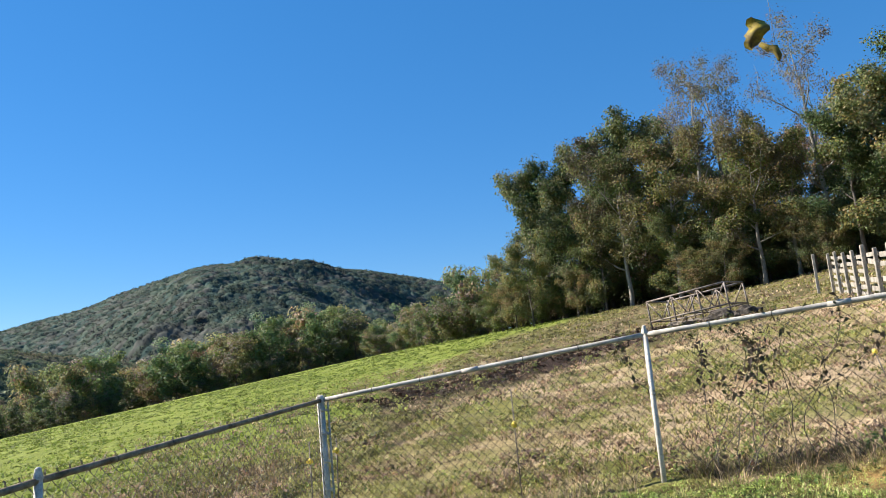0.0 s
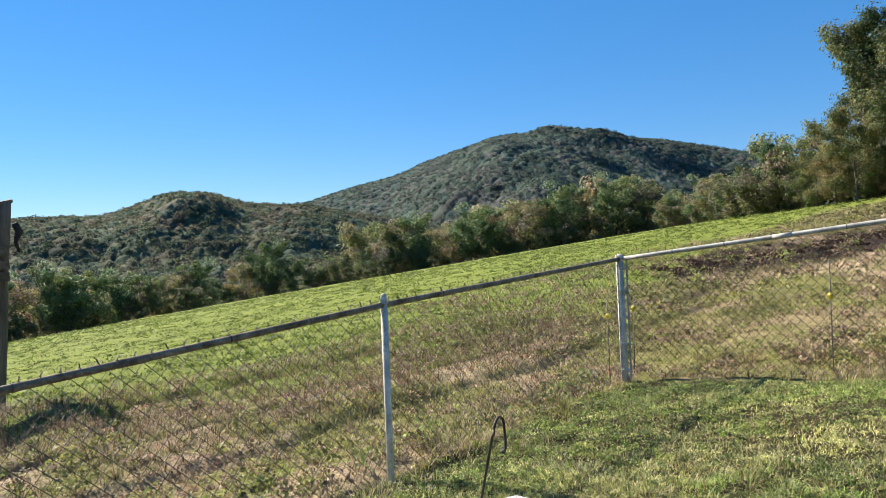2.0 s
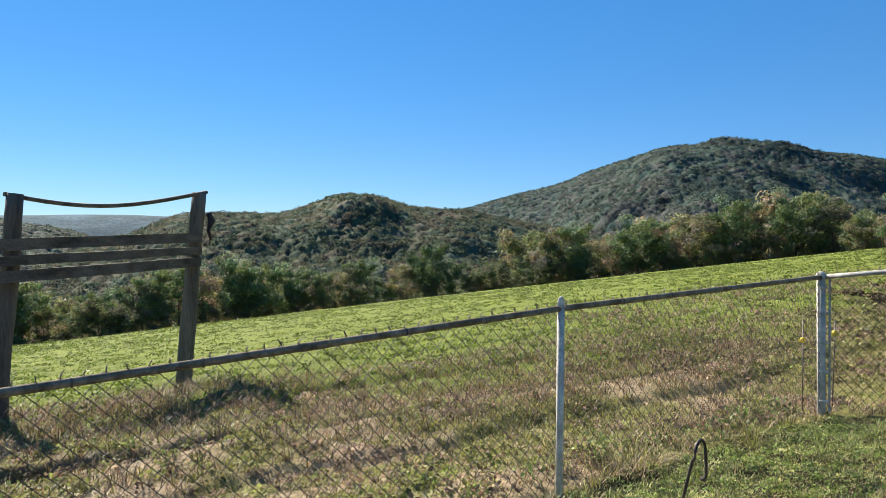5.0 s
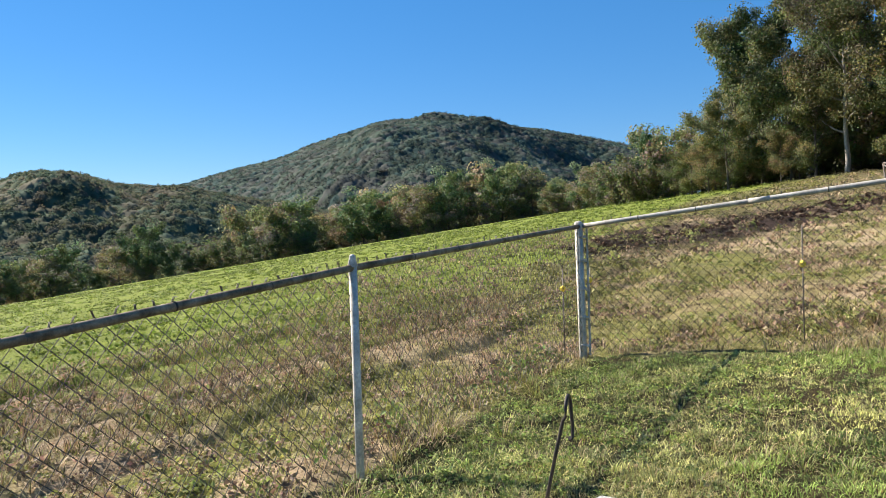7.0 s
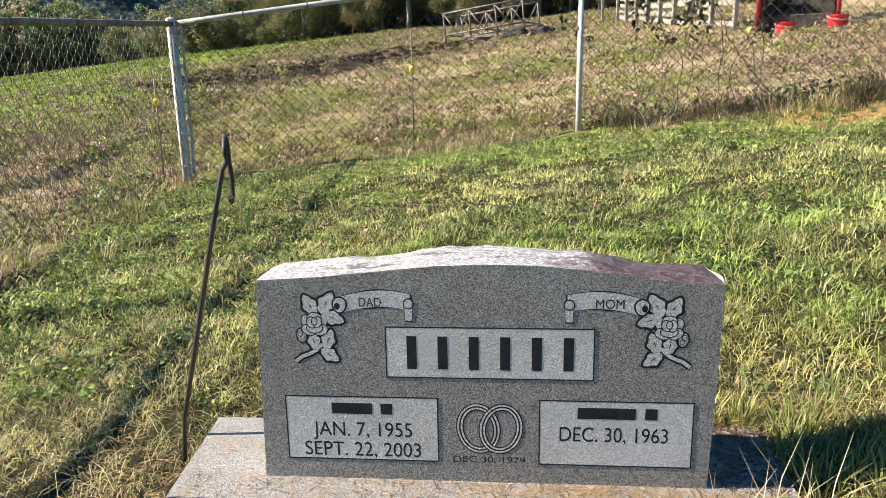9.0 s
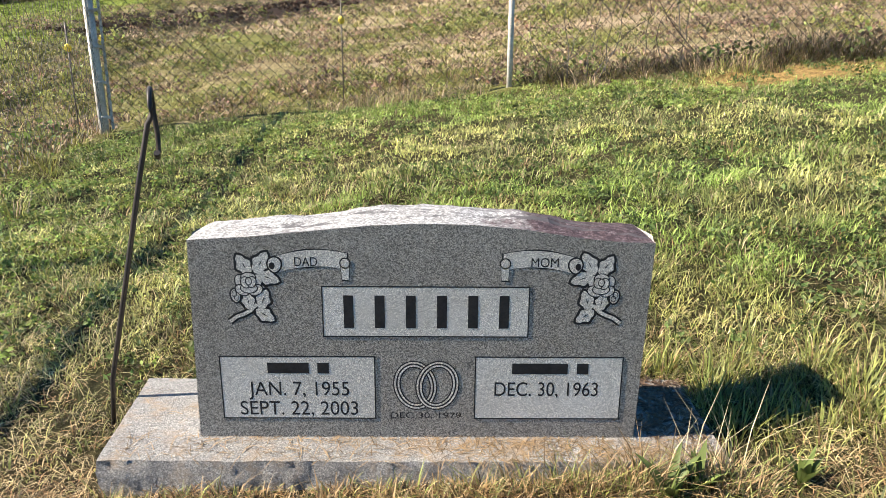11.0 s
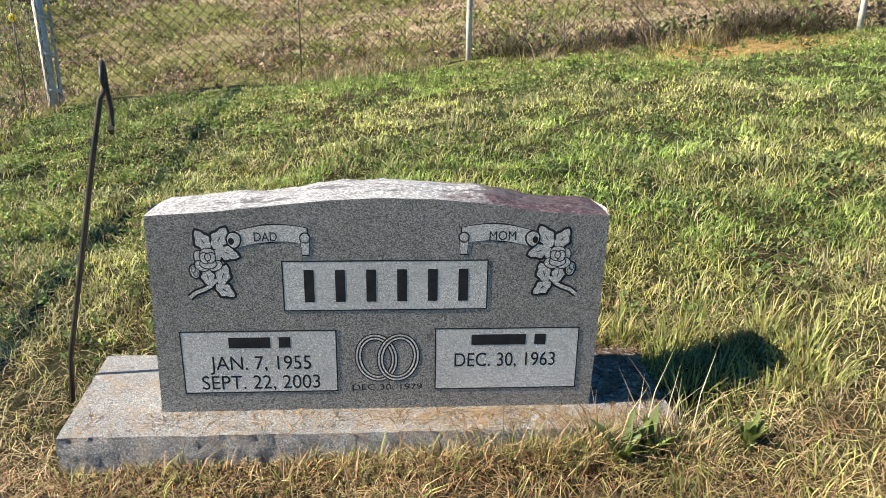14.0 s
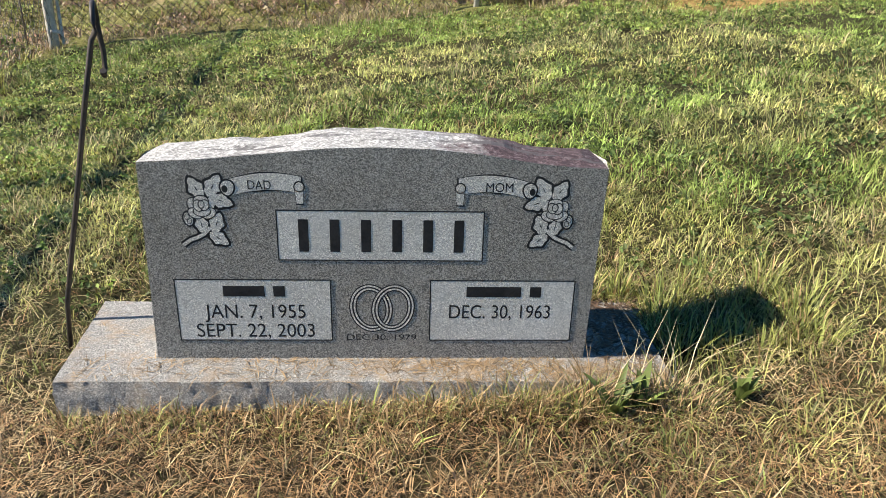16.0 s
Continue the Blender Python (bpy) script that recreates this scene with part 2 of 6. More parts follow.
def tube_bm(points, radii, sides=8, bm=None):
    """A tapered tube along points."""
    bm = bm or bmesh.new()
    if isinstance(radii, (int, float)):
        radii = [radii] * len(points)
    pts = [Vector(p) for p in points]
    rings, up = [], Vector((0.13, 0.31, 0.94))
    for i, p in enumerate(pts):
        d = (pts[min(i + 1, len(pts) - 1)] - pts[max(i - 1, 0)]).normalized()
        a = d.cross(up)
        if a.length < 1e-3:
            a = d.cross(Vector((1, 0, 0)))
        a.normalize()
        c = d.cross(a)
        rings.append([bm.verts.new(p + radii[i] * (math.cos(k) * a + math.sin(k) * c)) for k in (2 * math.pi * j / sides for j in range(sides))])
    for r, s in zip(rings, rings[1:]):
        for j in range(sides):
            f = bm.faces.new((r[j], r[(j + 1) % sides], s[(j + 1) % sides], s[j]))
            f.smooth = True
    bm.faces.new(rings[0][::-1])
    bm.faces.new(rings[-1])
    return bm


def lattice(x, y, size, seed):
    """Smooth value noise in 0..1 over arrays."""
    x, y = np.asarray(x, float) / size + seed * 17.3, np.asarray(y, float) / size - seed * 9.7
    i, j = np.floor(x), np.floor(y)
    u, v = x - i, y - j
    u, v = u * u * (3 - 2 * u), v * v * (3 - 2 * v)

    def h(a, b):
        s = np.sin(a * 127.1 + b * 311.7 + seed * 74.7) * 43758.5453
        return s - np.floor(s)
    return (h(i, j) * (1 - u) + h(i + 1, j) * u) * (1 - v) + (h(i, j + 1) * (1 - u) + h(i + 1, j + 1) * u) * v


def fractal(x, y, size, seed):
    return (lattice(x, y, size, seed) * 4 + lattice(x, y, size / 2.1, seed + 1) * 2 + lattice(x, y, size / 4.3, seed + 2)) / 7


def smooth(a, b, x):
    t = np.clip((np.asarray(x, float) - a) / (b - a), 0, 1)
    return t * t * (3 - 2 * t)


# ---------------------------------------------------------------- the lie of the land


def slope_x(x):
    x = np.asarray(x, float)
    right = 14 * np.tanh(np.maximum(x, -2.5) * 0.105 / 14)
    left = np.minimum(x + 2.5, 0)
    return right + 0.035 * np.maximum(left, -5.5) + 0.098 * np.minimum(left + 5.5, 0)


def slope_y(y):
    y = np.asarray(y, float)
    return 0.06 * np.clip(y, -40, 5) + 0.085 * np.clip(y - 5, 0, 170)


def edge_of_field(az):
    """How far the pasture reaches before it falls off to the valley, by bearing (degrees, left of north)."""
    return 62 + 63 * smooth(8, 34, az) - 25 * smooth(60, 90, az)


def in_plot(x, y):
    """1 inside the fenced burial plot."""
    return smooth(-2.55, -2.3, x) * (1 - smooth(4.15, 4.4, y + 0.02 * x))


def height(x, y):
    x, y = np.asarray(x, float), np.asarray(y, float)
    r, az = np.hypot(x, y), np.degrees(np.arctan2(-x, y))
    re = edge_of_field(az)
    k = np.where(r > re, re / np.maximum(r, 0.01), 1.0)
    fall = smooth(14, 30, az) * (1 - smooth(125, 165, az))
    near = slope_x(x) + slope_y(y) + 0.04
    edge = slope_x(x * k) + slope_y(y * k) + 0.04
    out = np.maximum(r - re, 0)
    valley = edge - np.minimum(0.28 * out, 34 + 0 * out)
    z = near * (1 - fall) + np.where(r > re, valley, near) * fall
    # lumps
    z = z + (fractal(x, y, 2.3, 3) - 0.5) * 0.10 * smooth(3, 9, r) + (fractal(x, y, 0.5, 5) - 0.5) * (0.055 + 0.03 * (1 - in_plot(x, y))) * smooth(0.9, 2.0, np.hypot(x, y - 0.1))
    z = z + (fractal(x, y, 0.2, 6) - 0.5) * 0.06 * in_plot(x, y) * smooth(0.15, 0.6, y) * smooth(0.5, 1.0, np.hypot(x, y - 0.1))
    # worn hollow along the front of the stone's base
    away = np.hypot(np.maximum(np.abs(x + 0.01) - 0.62, 0), np.maximum(np.abs(y - 0.0) - 0.25, 0))
    k = np.exp(-(away / 0.38) ** 2)
    z = z * (1 - k) + (-0.052 + 0.032 * x + 0.02 * y + (fractal(x, y, 0.3, 7) - 0.5) * 0.02) * k
    # old plough lines across the pasture beside the fence
    for rx, rk, depth in ((-4.3, 0.05, 0.06), (-5.5, 0.055, 0.12), (-7.5, 0.06, 0.07)):
        off = x - rx - rk * y - 0.5 * (fractal(x, y, 1.8, 91) - 0.5)
        z = z - depth * smooth(0.1, 0.35, fractal(x, y, 1.6, 95)) * (np.exp(-(off / 0.11) ** 2) - 0.35 * np.exp(-((off + 0.17) / 0.1) ** 2)) * smooth(14, 9, y)
    # the low bank outside the upper fence
    z = z + 0.07 * np.exp(-((y - 5.35 - 0.1 * np.sin(2 * x)) / 0.22) ** 2) * smooth(-2.6, -2.2, x) * (1 - smooth(0.2, 1.2, x))
    inside = smooth(-2.2, -2.7, x) * smooth(-30, -14, x)
    z = z + 0.06 * inside * np.sin((x * 0.95 - y * 0.2 + 1.2 * fractal(x, y, 4, 11)) * 2.3)
    return z


def hz(x, y):
    return float(height(np.array([x]), np.array([y]))[0])


LAWN, STRAW, FIELD, DEAD, DIRT = (np.array(c) for c in ((0.05, 0.05, 0.022), (0.062, 0.042, 0.024), (0.163, 0.2, 0.038), (0.46, 0.35, 0.24), (0.25, 0.178, 0.13)))


def land_tint(x, y):
    x, y = np.asarray(x, float), np.asarray(y, float)
    plot = in_plot(x, y)[:, None]
    n1, n2 = fractal(x, y, 1.1, 21)[:, None], fractal(x, y, 0.35, 25)[:, None]
    lawn = LAWN + (STRAW - LAWN) * np.clip(smooth(0.40, 0.75, n1 * 0.6 + n2 * 0.4) * 0.8 + np.exp(-(((x + 0.4) / 1.4) ** 2 + ((y + 0.6) / 0.5) ** 2))[:, None] * 0.8, 0, 1)
    bare = np.exp(-((x - 2.55) / 0.75) ** 2 - ((y - 3.9) / 0.36) ** 2)[:, None]
    lawn = lawn + (np.array((0.42, 0.27, 0.11)) - lawn) * np.clip(bare * 1.3, 0, 1)
    big, mid = fractal(x, y, 9, 31)[:, None], fractal(x, y, 2.0, 35)[:, None]
    # the strip by the fence is weedy and brown, the pasture further down is green
    d = (-x - 7.6 + 0.35 * np.clip(y - 1, 0, 3) - 0.22 * np.maximum(y - 8, 0))[:, None]
    up = smooth(7, 20, y + 0.9 * x)[:, None]
    green = smooth(-0.7, 0.6, d + 1.2 * (big - 0.5) + 1.8 * (mid - 0.5) + 2.2 * (n1 - 0.5))
    far = smooth(38, 60, np.hypot(x, y))[:, None] * smooth(6, 16, -x)[:, None]
    green = np.clip(np.maximum(green, far), 0, 1)
    brown = DEAD + (DIRT - DEAD) * smooth(0.5, 0.72, mid) * 0.7
    weedy = smooth(0.44, 0.6, 0.35 * big + 0.4 * n1 + 0.25 * n2 + 0.10 * smooth(-4.5, -7.5, x)[:, None])
    brown = brown + (np.array((0.19, 0.185, 0.062)) - brown) * np.clip(weedy * 0.9 + 0.12, 0, 1)
    along, across = 0.44 * (x + 5.0) + 0.9 * (y - 19), 0.9 * (x + 5.0) - 0.44 * (y - 19)
    muddy = np.exp(-((along / 11.5) ** 2 + (across / 2.6) ** 2))[:, None]
    pale = np.exp(-(((x + 1.9) / 2.4) ** 2 + ((y - 6.9) / 1.3) ** 2) ** 2)[:, None]
    brown = brown + (np.array((0.40, 0.28, 0.20)) - brown) * pale * 0.5 * smooth(0.3, 0.5, n1)
    turf = np.exp(-(((x - 0.4) / 1.8) ** 2 + ((y - 6.3) / 0.9) ** 2))[:, None]
    brown = brown + (FIELD * 0.85 - brown) * np.clip(turf * 1.3, 0, 0.85) * smooth(0.3, 0.45, n1)
    furrow = (x + 5.5 - 0.055 * y - 0.5 * (fractal(x, y, 1.8, 91) - 0.5))
    brown = brown + (np.array((0.07, 0.042, 0.034)) - brown) * (np.exp(-(furrow / 0.13) ** 2) * smooth(14, 9, y) * smooth(0.1, 0.35, fractal(x, y, 1.6, 95)))[:, None] * 0.95
    rise = smooth(22, 33, y)[:, None]
    brown = brown + (np.array((0.11, 0.098, 0.045)) * (0.6 + 0.8 * mid) - brown) * rise * 0.8
    brown = brown + (np.array((0.045, 0.03, 0.024)) - brown) * np.clip(muddy * 1.9 * smooth(0.25, 0.48, 0.5 * mid + 0.5 * n1), 0, 1)
    field = brown + (FIELD * (0.75 + 0.5 * (0.5 * mid + 0.5 * n1)) - brown) * green
    # dark brown ground from about 60 m out, dark green past the field's edge
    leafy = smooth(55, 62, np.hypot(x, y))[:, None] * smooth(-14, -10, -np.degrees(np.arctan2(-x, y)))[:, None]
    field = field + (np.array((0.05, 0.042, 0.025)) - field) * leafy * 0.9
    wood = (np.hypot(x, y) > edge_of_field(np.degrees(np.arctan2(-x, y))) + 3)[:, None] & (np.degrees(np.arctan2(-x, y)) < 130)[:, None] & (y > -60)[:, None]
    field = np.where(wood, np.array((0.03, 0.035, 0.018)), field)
    return lawn * plot + field * (1 - plot)


def build_ground():
    radii = [0.0]
    r = 0.08
    while r < 4600:
        radii.append(r)
        r = r * 1.011 + 0.03 if r < 12 else r * 1.04
    segs = 640
    a = np.linspace(0, 2 * np.pi, segs, endpoint=False)
    rr = np.array(radii[1:])
    x = np.concatenate([[0], (rr[:, None] * np.cos(a)).ravel()]) - 0.8
    y = np.concatenate([[0], (rr[:, None] * np.sin(a)).ravel()]) + 1.2
    z = height(x, y)
    n = len(rr)
    idx = 1 + np.arange(n * segs).reshape(n, segs)
    quads = np.stack([idx[:-1], idx[1:], np.roll(idx[1:], -1, 1), np.roll(idx[:-1], -1, 1)], -1).reshape(-1, 4)
    core = np.stack([np.zeros(segs, int), idx[0], np.roll(idx[0], -1), np.roll(idx[0], -1)], -1)
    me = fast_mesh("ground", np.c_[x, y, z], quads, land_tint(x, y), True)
    bm = bmesh.new()
    bm.from_mesh(me)
    bm.verts.ensure_lookup_table()
    for c in core:
        bm.faces.new([bm.verts[i] for i in c[:3]])
    bm.to_mesh(me)
    bm.free()
    return tagged(part("ground", me, GROUND), "sloping grassy ground of the burial plot and pasture", "ground", kind="structure")


ground = build_ground()

# ---------------------------------------------------------------- foliage tools


def leaf_cloud(centres, radii, count, size, tints, rng, shell=0.55, droop=0.0, lying=0.5, facing=1.2, mottle=0.16):
    """Leaves as small bent quads scattered through ellipsoids. centres, radii, tints: (n, 3); size: a leaf's length."""
    n = len(centres)
    N = n * count
    d = rng.normal(size=(N, 3))
    d /= np.linalg.norm(d, axis=1)[:, None]
    rad = (shell + (1 - shell) * rng.random(N) ** 0.6)[:, None]
    p = np.repeat(centres, count, 0) + d * rad * np.repeat(radii, count, 0)
    f = rng.normal(size=(N, 3)) + d * facing + np.array((0, 0, lying))
    f /= np.linalg.norm(f, axis=1)[:, None]
    u = np.cross(f, rng.normal(size=(N, 3)))
    u /= np.linalg.norm(u, axis=1)[:, None]
    v = np.cross(f, u)
    s = (size * (0.6 + 0.8 * rng.random(N)))[:, None]
    q = np.stack([p - u * s * 0.5, p - v * s * 0.3 + f * s * 0.06, p + u * s * 0.5 - np.array((0, 0, droop)) * s, p + v * s * 0.3 + f * s * 0.06], 1).reshape(-1, 3)
    t = np.repeat(tints, count, 0) * (1 - 2.2 * mottle + 4.4 * mottle * rng.random(N))[:, None] * (1 + 0.5 * mottle * rng.normal(size=(N, 3)))
    return q, np.arange(N * 4).reshape(N, 4), np.repeat(np.clip(t, 0.004, 0.8), 4, 0)


GREENS = 1.7 * np.array([(0.055, 0.085, 0.022), (0.075, 0.095, 0.025), (0.04, 0.07, 0.022), (0.10, 0.10, 0.03), (0.108, 0.092, 0.038), (0.088, 0.08, 0.046), (0.065, 0.09, 0.035)])

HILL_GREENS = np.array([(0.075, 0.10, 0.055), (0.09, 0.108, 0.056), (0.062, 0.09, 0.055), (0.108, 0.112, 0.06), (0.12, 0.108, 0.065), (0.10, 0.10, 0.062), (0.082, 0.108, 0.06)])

# ---------------------------------------------------------------- wooded hills in the distance


def canopy(x, y, size, seed):
    """Domes of tree crowns on a jittered grid: height in 0..1, and a chance value for each crown."""
    i, j = np.floor(x / size), np.floor(y / size)
    best, own = np.zeros_like(x), np.zeros_like(x)

    def h(a, b, k):
        v = np.sin(a * 127.1 + b * 311.7 + (seed + k) * 74.7) * 43758.5453
        return v - np.floor(v)
    for di in (-1, 0, 1):
        for dj in (-1, 0, 1):
            a, b = i + di, j + dj
            cx, cy, r = (a + 0.15 + 0.7 * h(a, b, 0)) * size, (b + 0.15 + 0.7 * h(a, b, 1)) * size, size * (0.55 + 0.4 * h(a, b, 2))
            d = np.sqrt(np.clip(1 - ((x - cx) ** 2 + (y - cy) ** 2) / r ** 2, 0, 1)) * (0.6 + 0.6 * h(a, b, 3))
            own = np.where(d > best, h(a, b, 4), own)
            best = np.maximum(best, d)
    return best, own


def hill(name, label, az, el, ridge, foot, foot_z, crown, count, seed, haze_tint):
    """A wooded hill: its crest by bearing and elevation, seen from the plot, at a distance; its foot nearer."""
    rng = np.random.default_rng(seed)

    def place(a, k, lift=True):
        aa = np.linspace(az[0], az[-1], 160)
        ee = np.convolve(np.pad(np.interp(aa, az, el), 3, "edge"), np.ones(7) / 7, "valid")
        e = np.interp(a, aa, ee)
        top = 1.4 + np.tan(np.radians(e)) * ridge - crown * 0.95
        r = foot + (ridge - foot) * k
        s = np.where(k <= 1, smooth(-0.15, 1.08, k) / smooth(-0.15, 1.08, 1.0), 1 - 0.9 * np.maximum(k - 1, 0) ** 1.3)
        x, y = -np.sin(np.radians(a)) * r, np.cos(np.radians(a)) * r
        rough = (fractal(x, y, ridge * 0.16, seed) - 0.5) * (top - foot_z) * 0.62 * np.sin(np.pi * np.clip(k / 0.88, 0, 1))
        z = foot_z + (top - foot_z) * s + rough
        dome, own = canopy(x, y, crown, seed)
        fine = (lattice(x, y, crown * 0.22, seed + 9) - 0.5) * 0.35 + (lattice(x, y, crown * 0.1, seed + 10) - 0.5) * 0.2
        return np.stack([x, y, z + crown * (0.44 * dome + 0.6 * fine * dome)], -1), own
    span = math.radians(az[-1] - az[0]) * ridge
    A, K = min(560, int(span / crown * 6)), min(400, int((ridge - foot) * 1.12 / crown * 5))
    ga, gk = np.meshgrid(np.linspace(az[0], az[-1], A), np.linspace(0, 1.12, K), indexing="ij")
    v, own = place(ga.ravel(), gk.ravel())
    i = np.arange(A * K).reshape(A, K)
    q = np.stack([i[:-1, :-1], i[1:, :-1], i[1:, 1:], i[:-1, 1:]], -1).reshape(-1, 4)
    patch = fractal(v[:, 0], v[:, 1], ridge * 0.07, seed + 4)
    pick = np.clip(patch * 5.0 + (own - 0.5) * 4.5 + 0.6, 0, 6).astype(int)
    broad = 0.6 + 0.8 * fractal(v[:, 0], v[:, 1], ridge * 0.035, seed + 6)
    # distance haze is put into the slope and crown colours as a blue tint
    tint = HILL_GREENS[pick] * haze_tint * broad[:, None] * (0.55 + 0.5 * lattice(v[:, 0], v[:, 1], crown * 0.4, 3))[:, None]
    body = empty(name, pose(0, 0, 0), label, "hill", kind="structure")
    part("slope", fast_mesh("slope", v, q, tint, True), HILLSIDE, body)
    if not count:
        return body
    ca, ck = az[0] + (az[-1] - az[0]) * rng.random(count), rng.random(count) * 1.04
    c, own = place(ca, ck)
    t = HILL_GREENS[np.clip(fractal(c[:, 0], c[:, 1], ridge * 0.07, seed + 4) * 5 + (own - 0.5) * 4.5 + 0.6, 0, 6).astype(int)] * haze_tint * (0.6 + 0.8 * fractal(c[:, 0], c[:, 1], ridge * 0.035, seed + 6))[:, None]
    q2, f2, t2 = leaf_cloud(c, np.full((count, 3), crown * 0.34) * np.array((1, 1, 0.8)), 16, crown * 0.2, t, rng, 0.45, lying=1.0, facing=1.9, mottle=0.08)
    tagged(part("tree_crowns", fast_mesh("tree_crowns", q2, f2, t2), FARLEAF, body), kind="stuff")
    return body


# each last value shifts the greens towards haze, bluest on the far ridge
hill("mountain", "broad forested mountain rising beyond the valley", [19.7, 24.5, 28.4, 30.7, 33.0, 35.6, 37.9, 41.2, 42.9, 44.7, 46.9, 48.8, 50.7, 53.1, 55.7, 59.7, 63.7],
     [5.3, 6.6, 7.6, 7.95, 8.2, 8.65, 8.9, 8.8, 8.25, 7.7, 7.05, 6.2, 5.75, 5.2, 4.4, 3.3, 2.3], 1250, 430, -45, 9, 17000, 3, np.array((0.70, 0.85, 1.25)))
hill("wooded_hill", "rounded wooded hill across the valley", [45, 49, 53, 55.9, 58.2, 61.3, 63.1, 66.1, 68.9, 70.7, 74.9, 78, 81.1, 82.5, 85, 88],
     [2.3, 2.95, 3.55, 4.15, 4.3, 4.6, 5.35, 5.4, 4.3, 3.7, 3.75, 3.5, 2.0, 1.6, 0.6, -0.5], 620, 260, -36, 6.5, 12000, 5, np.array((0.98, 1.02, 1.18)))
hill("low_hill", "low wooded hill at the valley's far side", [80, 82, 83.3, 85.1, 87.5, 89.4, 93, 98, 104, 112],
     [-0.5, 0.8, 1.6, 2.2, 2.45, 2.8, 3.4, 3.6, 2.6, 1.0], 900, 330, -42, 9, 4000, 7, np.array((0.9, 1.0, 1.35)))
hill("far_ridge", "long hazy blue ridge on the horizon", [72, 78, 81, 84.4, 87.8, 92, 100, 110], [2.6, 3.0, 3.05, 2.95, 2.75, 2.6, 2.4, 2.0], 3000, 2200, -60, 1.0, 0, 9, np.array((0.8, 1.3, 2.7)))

# ---------------------------------------------------------------- trees


def tree_thing(name, label, tall, spread, seed, leaves, leaf, tints, bark, bare=0.0, low=0.25, tuft=0.22):
    """A tree: a tapered trunk with limbs, and a crown of leaves on the limbs' ends."""
    rng = np.random.default_rng(seed)
    rnd = random.Random(seed)
    thing = empty(name, pose(0, 0, 0), label, "tree")
    bm = bmesh.new()
    tips = []
    bend = Vector((rnd.uniform(-0.06, 0.06), rnd.uniform(-0.06, 0.06), 0)) * tall
    line = [Vector((0, 0, -0.6)) + bend * (k / 8) ** 2 + Vector((rnd.uniform(-1, 1), rnd.uniform(-1, 1), 0)) * tall * 0.008 * (k > 0) + Vector((0, 0, 1)) * (tall * 0.88 * k / 8) for k in range(9)]
    r0 = tall * 0.014 + 0.04
    tube_bm(line, [r0 * (1.25 if k == 0 else 1 - 0.11 * k) for k in range(9)], 7, bm)

    def limb(start, d, length, r, depth):
        pts = [start]
        for k in range(4):
            d = (d + Vector((rnd.uniform(-0.25, 0.25), rnd.uniform(-0.25, 0.25), rnd.uniform(-0.05, 0.22)))).normalized()
            pts.append(pts[-1] + d * length / 4)
        tube_bm(pts, [r * (1 - 0.2 * k) for k in range(5)], 5 if depth else 4, bm)
        for k in (2, 3, 4):
            tips.append((pts[k], length))
            if depth:
                side = Vector((rnd.uniform(-1, 1), rnd.uniform(-1, 1), rnd.uniform(-0.2, 0.6))).normalized()
                limb(pts[k], (d + side).normalized(), length * rnd.uniform(0.35, 0.6), r * 0.45, depth - 1)
    for k in range(13):
        h = low + (0.97 - low) * (k + rnd.random() * 0.7) / 13
        i = min(h / 0.88 * 8, 7.99)
        p = line[int(i)].lerp(line[int(i) + 1], i % 1)
        a = k * 2.4 + rnd.uniform(-0.5, 0.5)
        reach = spread * (0.45 + 0.75 * math.sin(math.pi * min(1, (h - low) / (1 - low) * 0.75 + 0.22))) * rnd.uniform(0.65, 1.1)
        limb(p, Vector((math.cos(a), math.sin(a), rnd.uniform(0.25, 0.8))).normalized(), reach, r0 * 0.42 * (1.2 - h), 1)
    part("trunk", bm, bark, thing)
    keep = [t for t in tips if rnd.random() > bare]
    c = np.array([t[0] for t in keep])
    n = len(c)
    s = spread * tuft * (0.6 + 0.8 * rng.random(n))
    tone = tints[rng.integers(0, len(tints), n)] * (0.7 + 0.6 * rng.random(n))[:, None]
    q, f, t = leaf_cloud(c, np.stack([s * 1.25, s * 1.25, s * 0.85], -1), max(2, leaves // n), leaf, tone, rng, 0.15 if tuft < 0.24 else 0.4, 0.05, facing=1.6 if tuft < 0.24 else 2.6, mottle=0.19)
    part("crown", fast_mesh("crown", q, f, t), TREELEAF, thing)
    return thing


def plant(proto, x, y, scale, turn, sink=0.0, label="", first=[]):
    """Puts a copy of a tree at a place; the first one stays the built tree itself."""
    m = Matrix.Translation((x, y, hz(x, y) - sink)) @ Matrix.Rotation(radians(turn), 4, "Z") @ Matrix.Diagonal((scale, scale, scale * (0.9 + 0.2 * ((turn * 0.37) % 1)), 1))
    if proto in first:
        ob = copy_thing(proto, m)
    else:
        first.append(proto)
        proto.matrix_basis = m
        ob = proto
    return tagged(ob, label)


G = GREENS * np.array((0.98, 0.90, 1.02))
